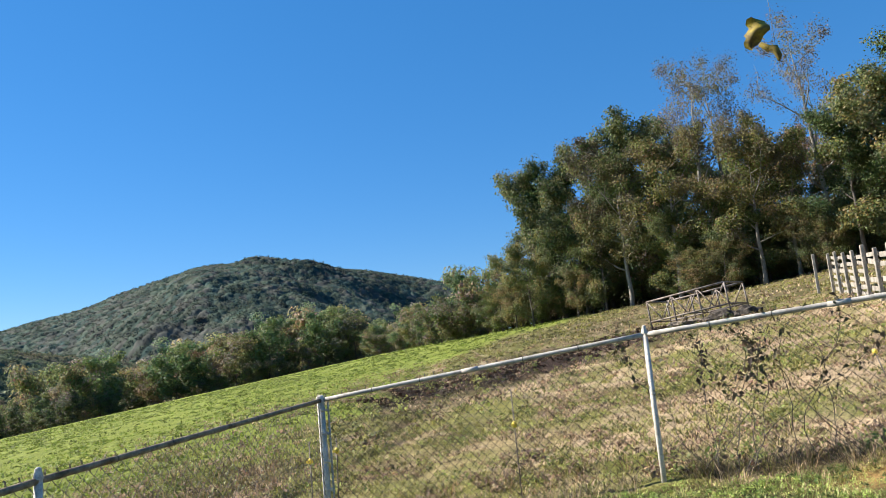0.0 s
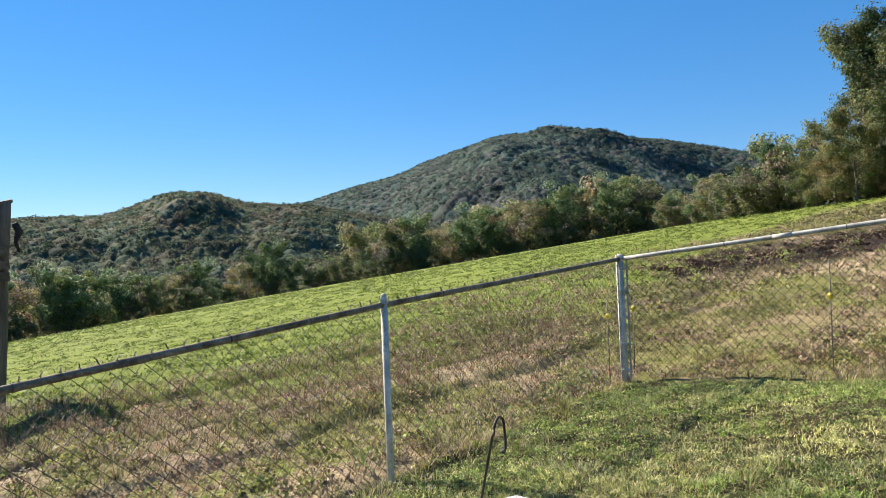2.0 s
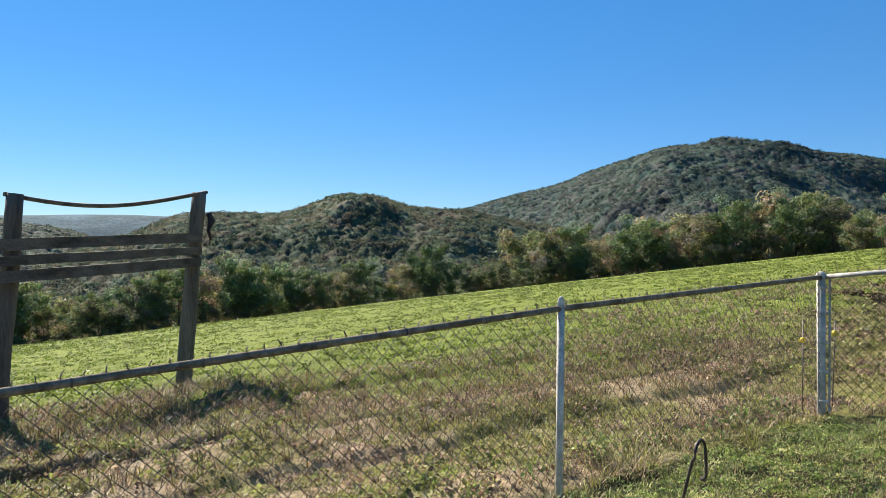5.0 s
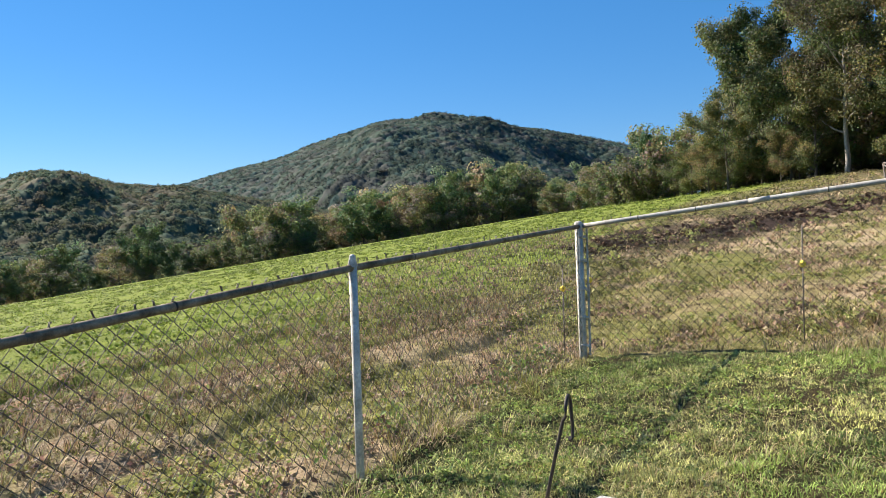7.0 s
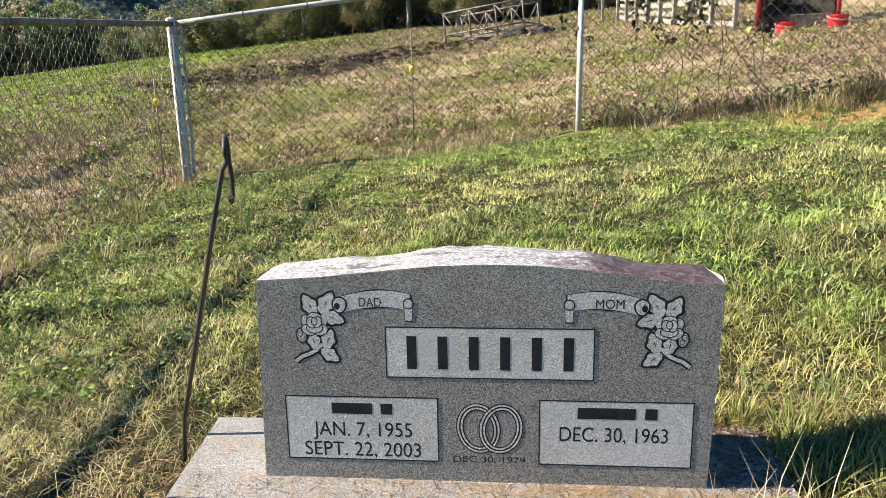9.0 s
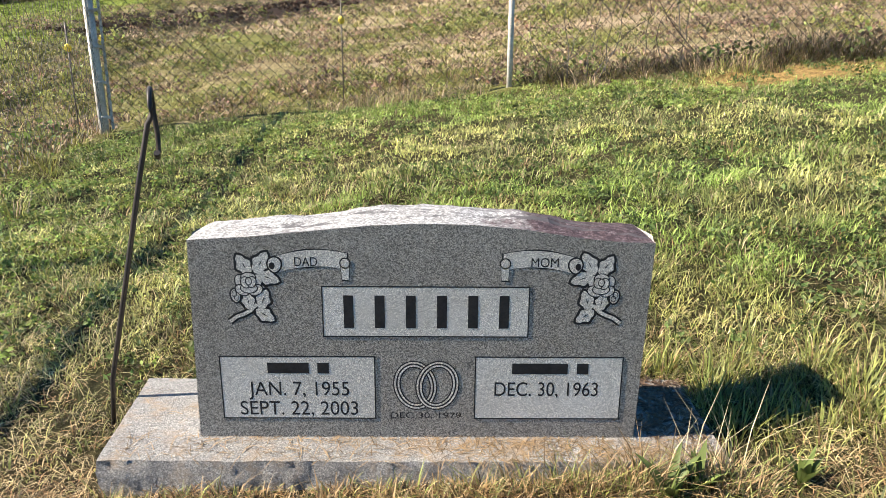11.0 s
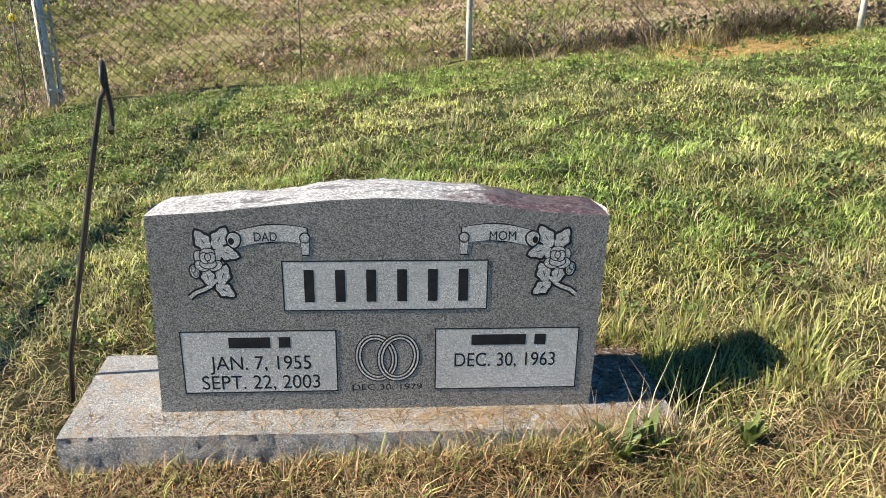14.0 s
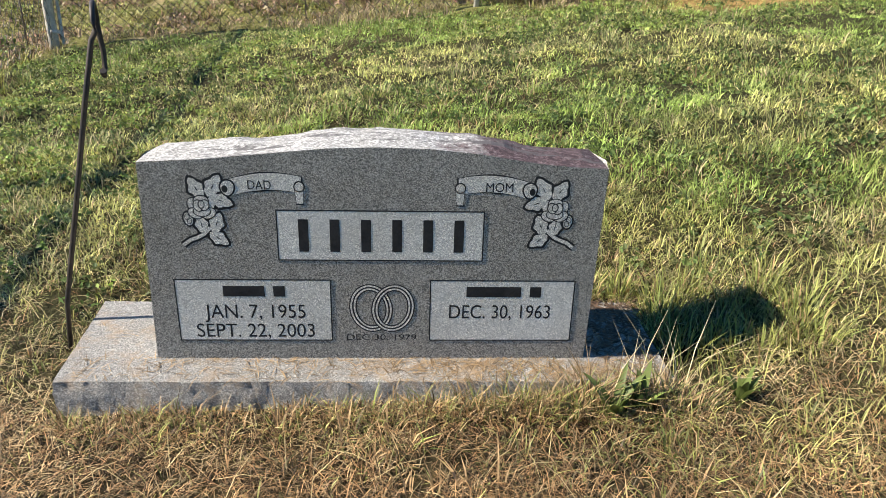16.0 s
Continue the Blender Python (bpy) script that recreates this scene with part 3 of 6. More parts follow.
woods = [
    tree_thing("broadleaf_tree", "tall green broadleaf tree at the wood's edge", 18, 4.6, 11, 24000, 0.24, G[[0, 1, 2, 6]], BARK),
    tree_thing("broadleaf_tree", "olive and yellow broadleaf tree at the wood's edge", 15, 4.4, 12, 21000, 0.22, G[[1, 3, 5, 4]], PALE_BARK, 0.15),
    tree_thing("broadleaf_tree", "thin tall tree losing its brown autumn leaves", 19, 3.8, 13, 8000, 0.14, G[[4, 5, 5, 3]], PALE_BARK, 0.45),
    tree_thing("broadleaf_tree", "dense green tree with low branches", 13, 4.6, 14, 24000, 0.24, G[[0, 1, 3, 6]], BARK, 0.0, 0.06),
    tree_thing("small_tree", "slender understorey tree with drooping olive leaves", 8, 3.0, 15, 11000, 0.17, G[[1, 3, 4, 6]], BARK, 0.0, 0.1),
]
# tree-line greens made paler and bluer: distance haze put into the leaf colour
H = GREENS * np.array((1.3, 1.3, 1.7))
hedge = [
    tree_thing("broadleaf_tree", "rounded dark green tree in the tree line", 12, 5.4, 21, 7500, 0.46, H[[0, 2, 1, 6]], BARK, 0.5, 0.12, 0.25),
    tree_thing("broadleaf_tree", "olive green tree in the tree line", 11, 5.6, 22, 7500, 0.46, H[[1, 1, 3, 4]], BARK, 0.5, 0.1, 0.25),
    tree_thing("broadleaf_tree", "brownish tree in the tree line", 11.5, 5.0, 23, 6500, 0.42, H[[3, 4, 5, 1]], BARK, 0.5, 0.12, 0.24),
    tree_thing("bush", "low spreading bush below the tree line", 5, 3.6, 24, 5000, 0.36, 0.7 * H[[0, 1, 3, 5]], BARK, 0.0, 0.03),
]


def at_bearing(az, r):
    return -math.sin(radians(az)) * r, math.cos(radians(az)) * r


def plant_woods():
    rnd = random.Random(4)
    # the wood on the rise: bearing, distance, kind, size
    front = [(16.2, 84, 3, 0.85), (17.0, 74, 0, 0.85), (15.0, 72, 0, 0.98), (12.8, 66, 3, 1.15), (10.6, 68, 0, 0.98), (8.8, 61, 1, 0.9), (6.0, 64, 0, 1.13), (4.4, 58, 1, 0.98),
             (1.6, 58, 2, 1.03), (-0.4, 60, 2, 1.0), (-2.2, 55, 1, 0.9), (-4.6, 56, 1, 0.86), (-7.0, 56, 2, 1.0), (-9.0, 52, 0, 0.82), (-12, 52, 3, 1.2), (-15.5, 50, 0, 1.0),
             (-19, 50, 1, 1.05), (-23, 48, 0, 0.95), (-27, 48, 3, 1.1), (-31, 47, 1, 1.0), (-35, 46, 0, 1.0), (-40, 46, 3, 1.1)]
    for az, r, k, s in front:
        x, y = at_bearing(az * 0.87 if az > 0 else az, r)
        plant(woods[k], x, y, s * (0.97 if az > 3 else 0.93 if az > -3 else 0.86), rnd.uniform(0, 360))
    for i in range(30):
        az = 15.5 - 60 * (i + rnd.random()) / 30
        r = 62 + rnd.uniform(8, 22) + 0.5 * max(az, 0)
        x, y = at_bearing(az, r)
        plant(woods[rnd.choice((0, 0, 1, 3))], x, y, rnd.uniform(0.75, 0.95), rnd.uniform(0, 360))
    for i in range(64):
        az = 18.5 - 60 * (i + rnd.random()) / 64
        r = 53 + rnd.uniform(-1, 7) + 0.95 * max(az, 0)
        x, y = at_bearing(az, r)
        plant(woods[4 if i % 3 else 3], x, y, rnd.uniform(0.5, 1.0) * (1.0 if i % 3 else 0.7), rnd.uniform(0, 360))
    for i in range(26):
        az = 24.0 - 25 * (i + rnd.random()) / 26
        r = 57 + rnd.uniform(0, 5) + 1.15 * max(az, 0)
        x, y = at_bearing(az, r)
        plant(hedge[3], x, y, rnd.uniform(0.6, 1.1), rnd.uniform(0, 360))
    for i in range(20):
        az = 15 + 10 * (i + rnd.random()) / 20
        x, y = at_bearing(az, float(edge_of_field(az)) + rnd.uniform(0.5, 4))
        plant(hedge[3], x, y, rnd.uniform(0.5, 0.8), rnd.uniform(0, 360))
    # the tree line where the pasture falls away
    i = 0
    az = 20.5
    while az < 112:
        for row in range(2):
            a = az + rnd.uniform(-0.9, 0.9)
            r = float(edge_of_field(a)) + 6 + row * 13 + rnd.uniform(-2, 3)
            x, y = at_bearing(a, r)
            gap = 0.55 if 53.5 < a < 56 else 1.0
            big = (1.0 - 0.26 * float(1 - smooth(24, 29, a)) - 0.22 * float(smooth(36, 60, a)) + 0.18 * float(smooth(31, 36, a) * (1 - smooth(36, 40, a)))) * gap * (1.0 + 0.28 * float(smooth(24, 30, a)) - 0.06 * float(smooth(50, 62, a)))
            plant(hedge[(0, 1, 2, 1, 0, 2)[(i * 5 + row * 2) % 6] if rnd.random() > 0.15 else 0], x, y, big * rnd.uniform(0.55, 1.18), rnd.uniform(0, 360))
            i += 1
        a = az + rnd.uniform(-0.9, 0.9)
        x, y = at_bearing(a, float(edge_of_field(a)) + 1.5 + rnd.uniform(-1, 2))
        if rnd.random() < 0.55:
            plant(hedge[3], x, y, rnd.uniform(0.5, 1.0), rnd.uniform(0, 360))
        az += 1.75


plant_woods()


def thicket():
    rnd = random.Random(61)
    for i in range(22):
        x, y = at_bearing(-17 - 25 * (i + rnd.random()) / 22, rnd.uniform(25, 33))
        plant(hedge[3] if i % 3 else woods[4], x, y, rnd.uniform(0.6, 1.0), rnd.uniform(0, 360))


thicket()


def valley_forest():
    rng = np.random.default_rng(8)
    n = 1500
    a, r = rng.uniform(20, 112, n), 150 + 170 * rng.random(n) ** 0.8
    x, y = -np.sin(np.radians(a)) * r, np.cos(np.radians(a)) * r
    size = rng.uniform(6, 11, n)
    z = height(x, y) + size * 0.8
    c = np.c_[x, y, z]
    t = GREENS[np.clip(fractal(x, y, 30, 3) * 6 + rng.normal(size=n), 0, 6).astype(int)] * (0.7 + 0.6 * rng.random(n))[:, None]
    q, f, tt = leaf_cloud(c, np.stack([size * 0.5, size * 0.5, size * 0.75], -1), 230, 0.7, t, rng, 0.6, facing=2.2, mottle=0.1)
    ob = part("valley_forest", fast_mesh("valley_forest", q, f, tt), TREELEAF)
    tagged(ob, "green and yellowing trees filling the valley", "forest", kind="stuff")


valley_forest()


def undergrowth():
    rng = np.random.default_rng(18)
    n = 900
    a, r = rng.uniform(-45, 16, n), 60 + 34 * rng.random(n)
    r = r + 0.9 * np.maximum(a, 0)
    x, y = -np.sin(np.radians(a)) * r, np.cos(np.radians(a)) * r
    size = rng.uniform(1.5, 4.0, n)
    c = np.c_[x, y, height(x, y) + size * rng.uniform(0.3, 1.6, n)]
    t = GREENS[rng.integers(0, 7, n)] * (0.6 + 0.6 * rng.random(n))[:, None]
    q, f, tt = leaf_cloud(c, np.stack([size * 0.7, size * 0.7, size * 0.6], -1), 120, 0.36, t, rng, 0.3, mottle=0.12)
    tagged(part("undergrowth", fast_mesh("undergrowth", q, f, tt), LEAF), "dense brushy undergrowth inside the wood", "undergrowth", kind="stuff")


undergrowth()

# ---------------------------------------------------------------- the chain-link fence

CP, LP, NP = (-2.525, 4.30), (-2.35, 1.11), (-2.18, -2.3)
RP, TP, FP = (0.575, 4.40), (3.45, 4.10), (6.4, 3.8)
POST_TOP = 1.2
HIGH = {CP: 1.235, LP: 1.2, NP: 1.13, RP: 1.2, TP: 1.12, FP: 1.12}


def post_parts(xy, parent, r, cap_r, name, tilt=(0, 0)):
    z = hz(*xy)
    top = z + HIGH[xy]
    p = part(name, tube_bm([(xy[0], xy[1], z - 0.3), (xy[0] + tilt[0], xy[1] + tilt[1], top)], r, 14), GALV, parent)
    bm = bmesh.new()
    if cap_r > 0.03:
        bmesh.ops.create_uvsphere(bm, u_segments=14, v_segments=8, radius=cap_r, matrix=Matrix.Translation((xy[0] + tilt[0], xy[1] + tilt[1], top)) @ Matrix.Diagonal((1, 1, 0.75, 1)))
        bmesh.ops.create_cone(bm, cap_ends=True, segments=14, radius1=cap_r * 1.08, radius2=cap_r * 1.08, depth=0.035, matrix=Matrix.Translation((xy[0] + tilt[0], xy[1] + tilt[1], top - 0.02)))
    else:
        bmesh.ops.create_cone(bm, cap_ends=True, segments=12, radius1=cap_r * 1.2, radius2=cap_r * 0.7, depth=0.05, matrix=Matrix.Translation((xy[0], xy[1], top + 0.012)))
        bmesh.ops.create_uvsphere(bm, u_segments=10, v_segments=6, radius=cap_r * 0.75, matrix=Matrix.Translation((xy[0], xy[1], top + 0.038)))
    part("cap", bm, GALV, p)
    return p


def chain_mesh(a, b, parent, seed):
    """Woven wire between two posts: zigzag wires, bent over above the rail."""
    length = math.hypot(b[0] - a[0], b[1] - a[1])
    ux, uy = (b[0] - a[0]) / length, (b[1] - a[1]) / length
    za, zb = hz(*a) + HIGH[a] - POST_TOP, hz(*b) + HIGH[b] - POST_TOP
    step, rise, rad = 0.044, 0.044, 0.0019
    verts, faces = [], []
    nx, ny = -uy, ux
    for k in range(int(length / step)):
        s0 = k * step
        pts = []
        rows = int((POST_TOP + 0.03) / rise)
        for j in range(rows + 1):
            odd = (j + k) % 2
            s = s0 + (step if odd else 0.0)
            w = (1 if odd else -1) * 0.004
            zz = za + (zb - za) * s / length + 0.016 + j * rise
            sag = 0.012 * math.sin(s * 2.1 + seed) * (1 - j / rows)
            pts.append((a[0] + ux * s + nx * (w + sag), a[1] + uy * s + ny * (w + sag), zz))
        e = Vector(pts[-1])
        tip = random.Random(seed * 1000 + round((s0 + (step if (rows + k) % 2 else 0)) / step))
        lean, bend = tip.uniform(-0.02, 0.032), tip.uniform(-0.015, 0.015)
        pts.append(tuple(e + Vector((ux * lean * 0.4, uy * lean * 0.4, 0.019))))
        pts.append(tuple(e + Vector((ux * lean + nx * bend, uy * lean + ny * bend, 0.019 + tip.uniform(-0.006, 0.014)))))
        o = len(verts)
        for p in pts:
            verts += [(p[0] - nx * rad - ux * rad, p[1] - ny * rad - uy * rad, p[2]), (p[0] + nx * rad - ux * rad, p[1] + ny * rad - uy * rad, p[2]),
                      (p[0] + ux * rad * 1.4, p[1] + uy * rad * 1.4, p[2] + rad * 0.5)]
        for j in range(len(pts) - 1):
            for m in range(3):
                q = o + j * 3
                faces.append((q + m, q + (m + 1) % 3, q + 3 + (m + 1) % 3, q + 3 + m))
    tagged(part("wire_mesh", fast_mesh("wire_mesh", verts, faces, None, True), WIRE, parent), kind="stuff")


def rail(a, b, parent, bow=0.0, mat=None):
    pts = []
    za, zb = hz(*a) + HIGH[a] - 0.02, hz(*b) + HIGH[b] - 0.02
    for k in range(9):
        t = k / 8
        pts.append((a[0] + (b[0] - a[0]) * t, a[1] + (b[1] - a[1]) * t, za + (zb - za) * t + bow * math.sin(math.pi * t)))
    r = part("top_rail", tube_bm(pts, 0.0205, 12), mat or RAIL, parent)
    mid = Vector(pts[4])
    d = (Vector(pts[5]) - Vector(pts[3])).normalized()
    part("rail_sleeve", tube_bm([mid - d * 0.08, mid + d * 0.08], 0.0225, 12), mat or RAIL, r)
    for t in (0.18, 0.34, 0.66, 0.82):
        p = Vector(pts[0]).lerp(Vector(pts[8]), t) + Vector((0, 0, bow * math.sin(math.pi * t)))
        part("wire_tie", tube_bm([p - d * 0.004, p + d * 0.004], 0.0245, 8), WIRE, r)


def band(xy, z, r, parent):
    bm = tube_bm([(xy[0], xy[1], z - 0.012), (xy[0], xy[1], z + 0.012)], r, 12)
    bmesh.ops.create_cube(bm, size=1, matrix=Matrix.Translation((xy[0] + r * 1.2, xy[1] - 0.01, z)) @ Matrix.Diagonal((0.035, 0.01, 0.022, 1)))
    part("tension_band", bm, GALV, parent)


fence_a = empty("chain_link_fence", pose(0, 0, 0), "galvanised chain-link fence along the upper side of the burial plot", "fence")
fence_b = empty("chain_link_fence", pose(0, 0, 0), "weathered chain-link fence down the side of the burial plot", "fence")
corner = post_parts(CP, fence_a, 0.036, 0.041, "corner_post", (-0.01, -0.006))
for dz in (0.12, 0.38, 0.64, 0.9, 1.12):
    band(CP, hz(*CP) + dz, 0.039, corner)
for p in (RP, TP, FP):
    post_parts(p, fence_a, 0.022, 0.024, "line_post")
for p in (LP, NP):
    post_parts(p, fence_b, 0.024, 0.026, "line_post")
zc = hz(*CP)
part("tension_bar", box_bm(0.02, 0.006, 1.18, Matrix.Translation((CP[0] + 0.062, CP[1] + 0.01, zc + 0.62)), 0.001), GALV, fence_a)
part("tension_bar", box_bm(0.006, 0.02, 1.18, Matrix.Translation((CP[0] + 0.004, CP[1] - 0.062, zc + 0.62)), 0.001), GALV, fence_b)
for k, (a, b) in enumerate(((CP, RP), (RP, TP), (TP, FP))):
    rail(a, b, fence_a, 0.0, PALE_RAIL)
    chain_mesh(a, b, fence_a, k)
for k, (a, b) in enumerate(((LP, CP), (NP, LP))):
    rail(a, b, fence_b)
    chain_mesh(a, b, fence_b, k + 5)

# ---------------------------------------------------------------- the headstone

stone = empty("headstone", pose(0, 0, 0), "grey granite headstone with carved roses and rings on a base", "headstone")
FRONT_TOP = ((-0.458, 0.433), (-0.33, 0.441), (-0.2, 0.454), (-0.1, 0.464), (0.0, 0.468), (0.1, 0.466), (0.2, 0.457), (0.32, 0.439), (0.40, 0.432), (0.458, 0.431))
DEPTH = 0.19


def top_z(x):
    return float(np.interp(x, [p[0] for p in FRONT_TOP], [p[1] for p in FRONT_TOP]))


def die_surface(side):
    """The upright stone: a flat front with rough pitched top, sides and back."""
    bm = bmesh.new()
    nx, ny, nz = 72, 14, 34
    if side == "front":
        g = [[bm.verts.new((-0.458 + 0.916 * i / nx + (1 - j / nz) * -0.010, 0.0, top_z(-0.458 + 0.916 * i / nx) * j / nz)) for j in range(nz + 1)] for i in range(nx + 1)]
    elif side == "top":
        g = [[None] * (ny + 1) for _ in range(nx + 1)]
        for i in range(nx + 1):
            x = -0.458 + 0.916 * i / nx
            for j in range(ny + 1):
                y = DEPTH * j / ny
                n = noise.fractal(Vector((x * 9, y * 9, 0.5)), 0.8, 2.2, 5)
                k = min(1, 4 * j / ny, 4 * (ny - j) / ny + 0.3)
                edge = min(1, i / 3, (nx - i) / 3)
                z = top_z(x) + (0.014 * math.sin(math.pi * j / ny) + 0.007 * n) * k * (0.3 + 0.7 * edge) - (0.012 * j / ny)
                g[i][j] = bm.verts.new((x + 0.004 * n * (1 - edge), y, z))
    else:
        sx = -1 if side == "left" else 1
        g = [[None] * (nz + 1) for _ in range(ny + 1)]
        for i in range(ny + 1):
            y = DEPTH * i / ny
            for j in range(nz + 1):
                x = sx * 0.458 - 0.010 * (1 - j / nz)
                n = noise.fractal(Vector((sx * 3, y * 10, j / nz * 5)), 0.9, 2.1, 5)
                x += sx * (0.007 * n + 0.010 * math.sin(math.pi * i / ny)) * min(1, 3 * i / ny)
                g[i][j] = bm.verts.new((x, y, (top_z(sx * 0.458) - 0.012 * i / ny) * j / nz))
    for a, b in zip(g, g[1:]):
        for j in range(len(a) - 1):
            f = (a[j], b[j], b[j + 1], a[j + 1])
            bm.faces.new(f if side in ("front", "top", "right") else f[::-1])
    for f in bm.faces:
        f.smooth = side == "front"
    return bm


part("front_face", die_surface("front"), G_FACE, stone, "dark steeled granite face")
part("rough_top", die_surface("top"), G_ROCK, stone, "white rock-pitched top with dark lichen on one shoulder")
part("rough_side", die_surface("left"), G_SIDE, stone)
part("rough_side", die_surface("right"), G_SIDE, stone)
part("back_face", box_bm(0.90, 0.012, 0.415, Matrix.Translation((-0.004, DEPTH - 0.008, 0.2075))), G_FACE, stone)


def base_block():
    bm = bmesh.new()
    bmesh.ops.create_cube(bm, size=1, matrix=Matrix.Translation((-0.012, 0.088, -0.085)) @ Matrix.Diagonal((1.27, 0.36, 0.17, 1)))
    bmesh.ops.subdivide_edges(bm, edges=[e for e in bm.edges if abs(e.verts[0].co.x - e.verts[1].co.x) > 0.5], cuts=110)
    bmesh.ops.subdivide_edges(bm, edges=[e for e in bm.edges if abs(e.verts[0].co.z - e.verts[1].co.z) > 0.1], cuts=14)
    bmesh.ops.subdivide_edges(bm, edges=[e for e in bm.edges if abs(e.verts[0].co.y - e.verts[1].co.y) > 0.2], cuts=12)
    for v in bm.verts:
        n = noise.fractal(v.co * 13, 0.9, 2.2, 5)
        d = 0.003 * n + 0.0022 * noise.fractal(v.co * 38, 0.7, 2.2, 3)
        if v.co.y < -0.09:
            v.co.y += 1.2 * d + (0.002 * noise.noise(v.co * 55) + 0.003 * noise.noise(v.co * 120)) * (v.co.z < -0.006) - 0.010 * math.sin(min(1.0, -v.co.z / 0.08) * math.pi * 0.5) * (v.co.z < -0.004)
        if v.co.y > 0.265:
            v.co.y += d
        if abs(v.co.x + 0.012) > 0.63:
            v.co.x += math.copysign(d, v.co.x)
            v.co.x -= 0.03 * (v.co.y + 0.09) / 0.36 if v.co.x < 0 else 0
    bm.normal_update()
    for f in bm.faces:
        f.smooth = True
    for e in bm.edges:
        e.smooth = e.calc_face_angle(0) < 0.9
    return bm


part("base", base_block(), G_BASE, stone, "pale granite base strewn with dry clippings")


def slab(outline, depth, y0, name, material, parent):
    """A flat carved shape: outline in x and z, standing proud of the face."""
    bm = bmesh.new()
    f = bm.faces.new([bm.verts.new((x, -y0, z)) for x, z in outline])
    if f.normal.y > 0 or f.calc_area() == 0:
        f.normal_flip()
    bm.normal_update()
    if f.normal.y > 0:
        f.normal_flip()
    r = bmesh.ops.extrude_face_region(bm, geom=[f])
    for v in [g for g in r["geom"] if isinstance(g, bmesh.types.BMVert)]:
        v.co.y -= depth
    bmesh.ops.recalc_face_normals(bm, faces=bm.faces[:])
    return part(name, bm, material, parent)


def frame_bm(x0, z0, x1, z1, w, y):
    bm = bmesh.new()
    for cx, cz, sx, sz in (((x0 + x1) / 2, z0, x1 - x0 + w, w), ((x0 + x1) / 2, z1, x1 - x0 + w, w), (x0, (z0 + z1) / 2, w, z1 - z0 - w), (x1, (z0 + z1) / 2, w, z1 - z0 - w)):
        bmesh.ops.create_cube(bm, size=1, matrix=Matrix.Translation((cx, -y, cz)) @ Matrix.Diagonal((sx, 0.003, sz, 1)))
    return bm


def panel(x0, z0, x1, z1):
    p = part("inscription_panel", box_bm((x1 - x0), 0.003, (z1 - z0), Matrix.Translation(((x0 + x1) / 2, -0.001, (z0 + z1) / 2))), G_PANEL, stone, "frosted pale grey panel")
    part("border", frame_bm(x0, z0, x1, z1, 0.0026, 0.0018), PAINT_BLACK, p)
    return p


def words(text, x, z, cap, width, parent, material, y=0.0032, thin=0.0):
    """Raised letters, cap metres high and width metres wide, centred."""
    cu = bpy.data.curves.new("lettering", "FONT")
    cu.body, cu.align_x, cu.size, cu.extrude, cu.offset = text, "CENTER", 1.0, 0.0, thin
    tmp = new("lettering", cu)
    bpy.context.view_layer.update()
    me = bpy.data.meshes.new_from_object(tmp.evaluated_get(bpy.context.evaluated_depsgraph_get()))
    bpy.data.objects.remove(tmp)
    co = np.array([v.co[:] for v in me.vertices])
    lo, hi = co.min(0), co.max(0)
    for v in me.vertices:
        v.co = (x + ((v.co.x - lo[0]) / (hi[0] - lo[0]) - 0.5) * width, -y, z + (v.co.y / 0.7 - 0.5) * cap)
    me.materials.clear()
    bm = bmesh.new()
    bm.from_mesh(me)
    left, made = set(bm.verts), []
    while left:
        group, stack = set(), [min(left, key=lambda v: v.co.x)]
        while stack:
            v = stack.pop()
            if v in group:
                continue
            group.add(v)
            stack += [e.other_vert(v) for e in v.link_edges]
        left -= group
        one = bmesh.new()
        know = {v: one.verts.new(v.co) for v in sorted(group, key=lambda v: v.index)}
        for f in bm.faces:
            if f.verts[0] in group:
                one.faces.new([know[v] for v in f.verts])
        made.append(part("letter", one, material, parent))
    bm.free()
    return made


def bar(x, z, w, h, parent, name="name_bar"):
    return part(name, box_bm(w, 0.002, h, Matrix.Translation((x, -0.003, z)), 0.0006), PAINT_BLACK, parent)


name_panel = panel(-0.199, 0.231, 0.215, 0.338)
for k in range(6):
    bar(-0.147 + 0.0625 * k, 0.2845, 0.020, 0.070, name_panel)
left_panel = panel(-0.414, 0.045, -0.097, 0.186)
bar(-0.275, 0.160, 0.085, 0.024, left_panel)
bar(-0.203, 0.160, 0.024, 0.024, left_panel)
words("JAN. 7, 1955", -0.255, 0.114, 0.032, 0.208, left_panel, PAINT_BLACK)
words("SEPT. 22, 2003", -0.256, 0.069, 0.032, 0.245, left_panel, PAINT_BLACK)
right_panel = panel(0.110, 0.045, 0.413, 0.186)
bar(0.243, 0.160, 0.115, 0.024, right_panel)
bar(0.331, 0.160, 0.024, 0.024, right_panel)
words("DEC. 30, 1963", 0.258, 0.114, 0.032, 0.215, right_panel, PAINT_BLACK)
words("DEC 30, 1979", 0.008, 0.052, 0.0135, 0.148, stone, PAINT_BLACK, 0.0012)


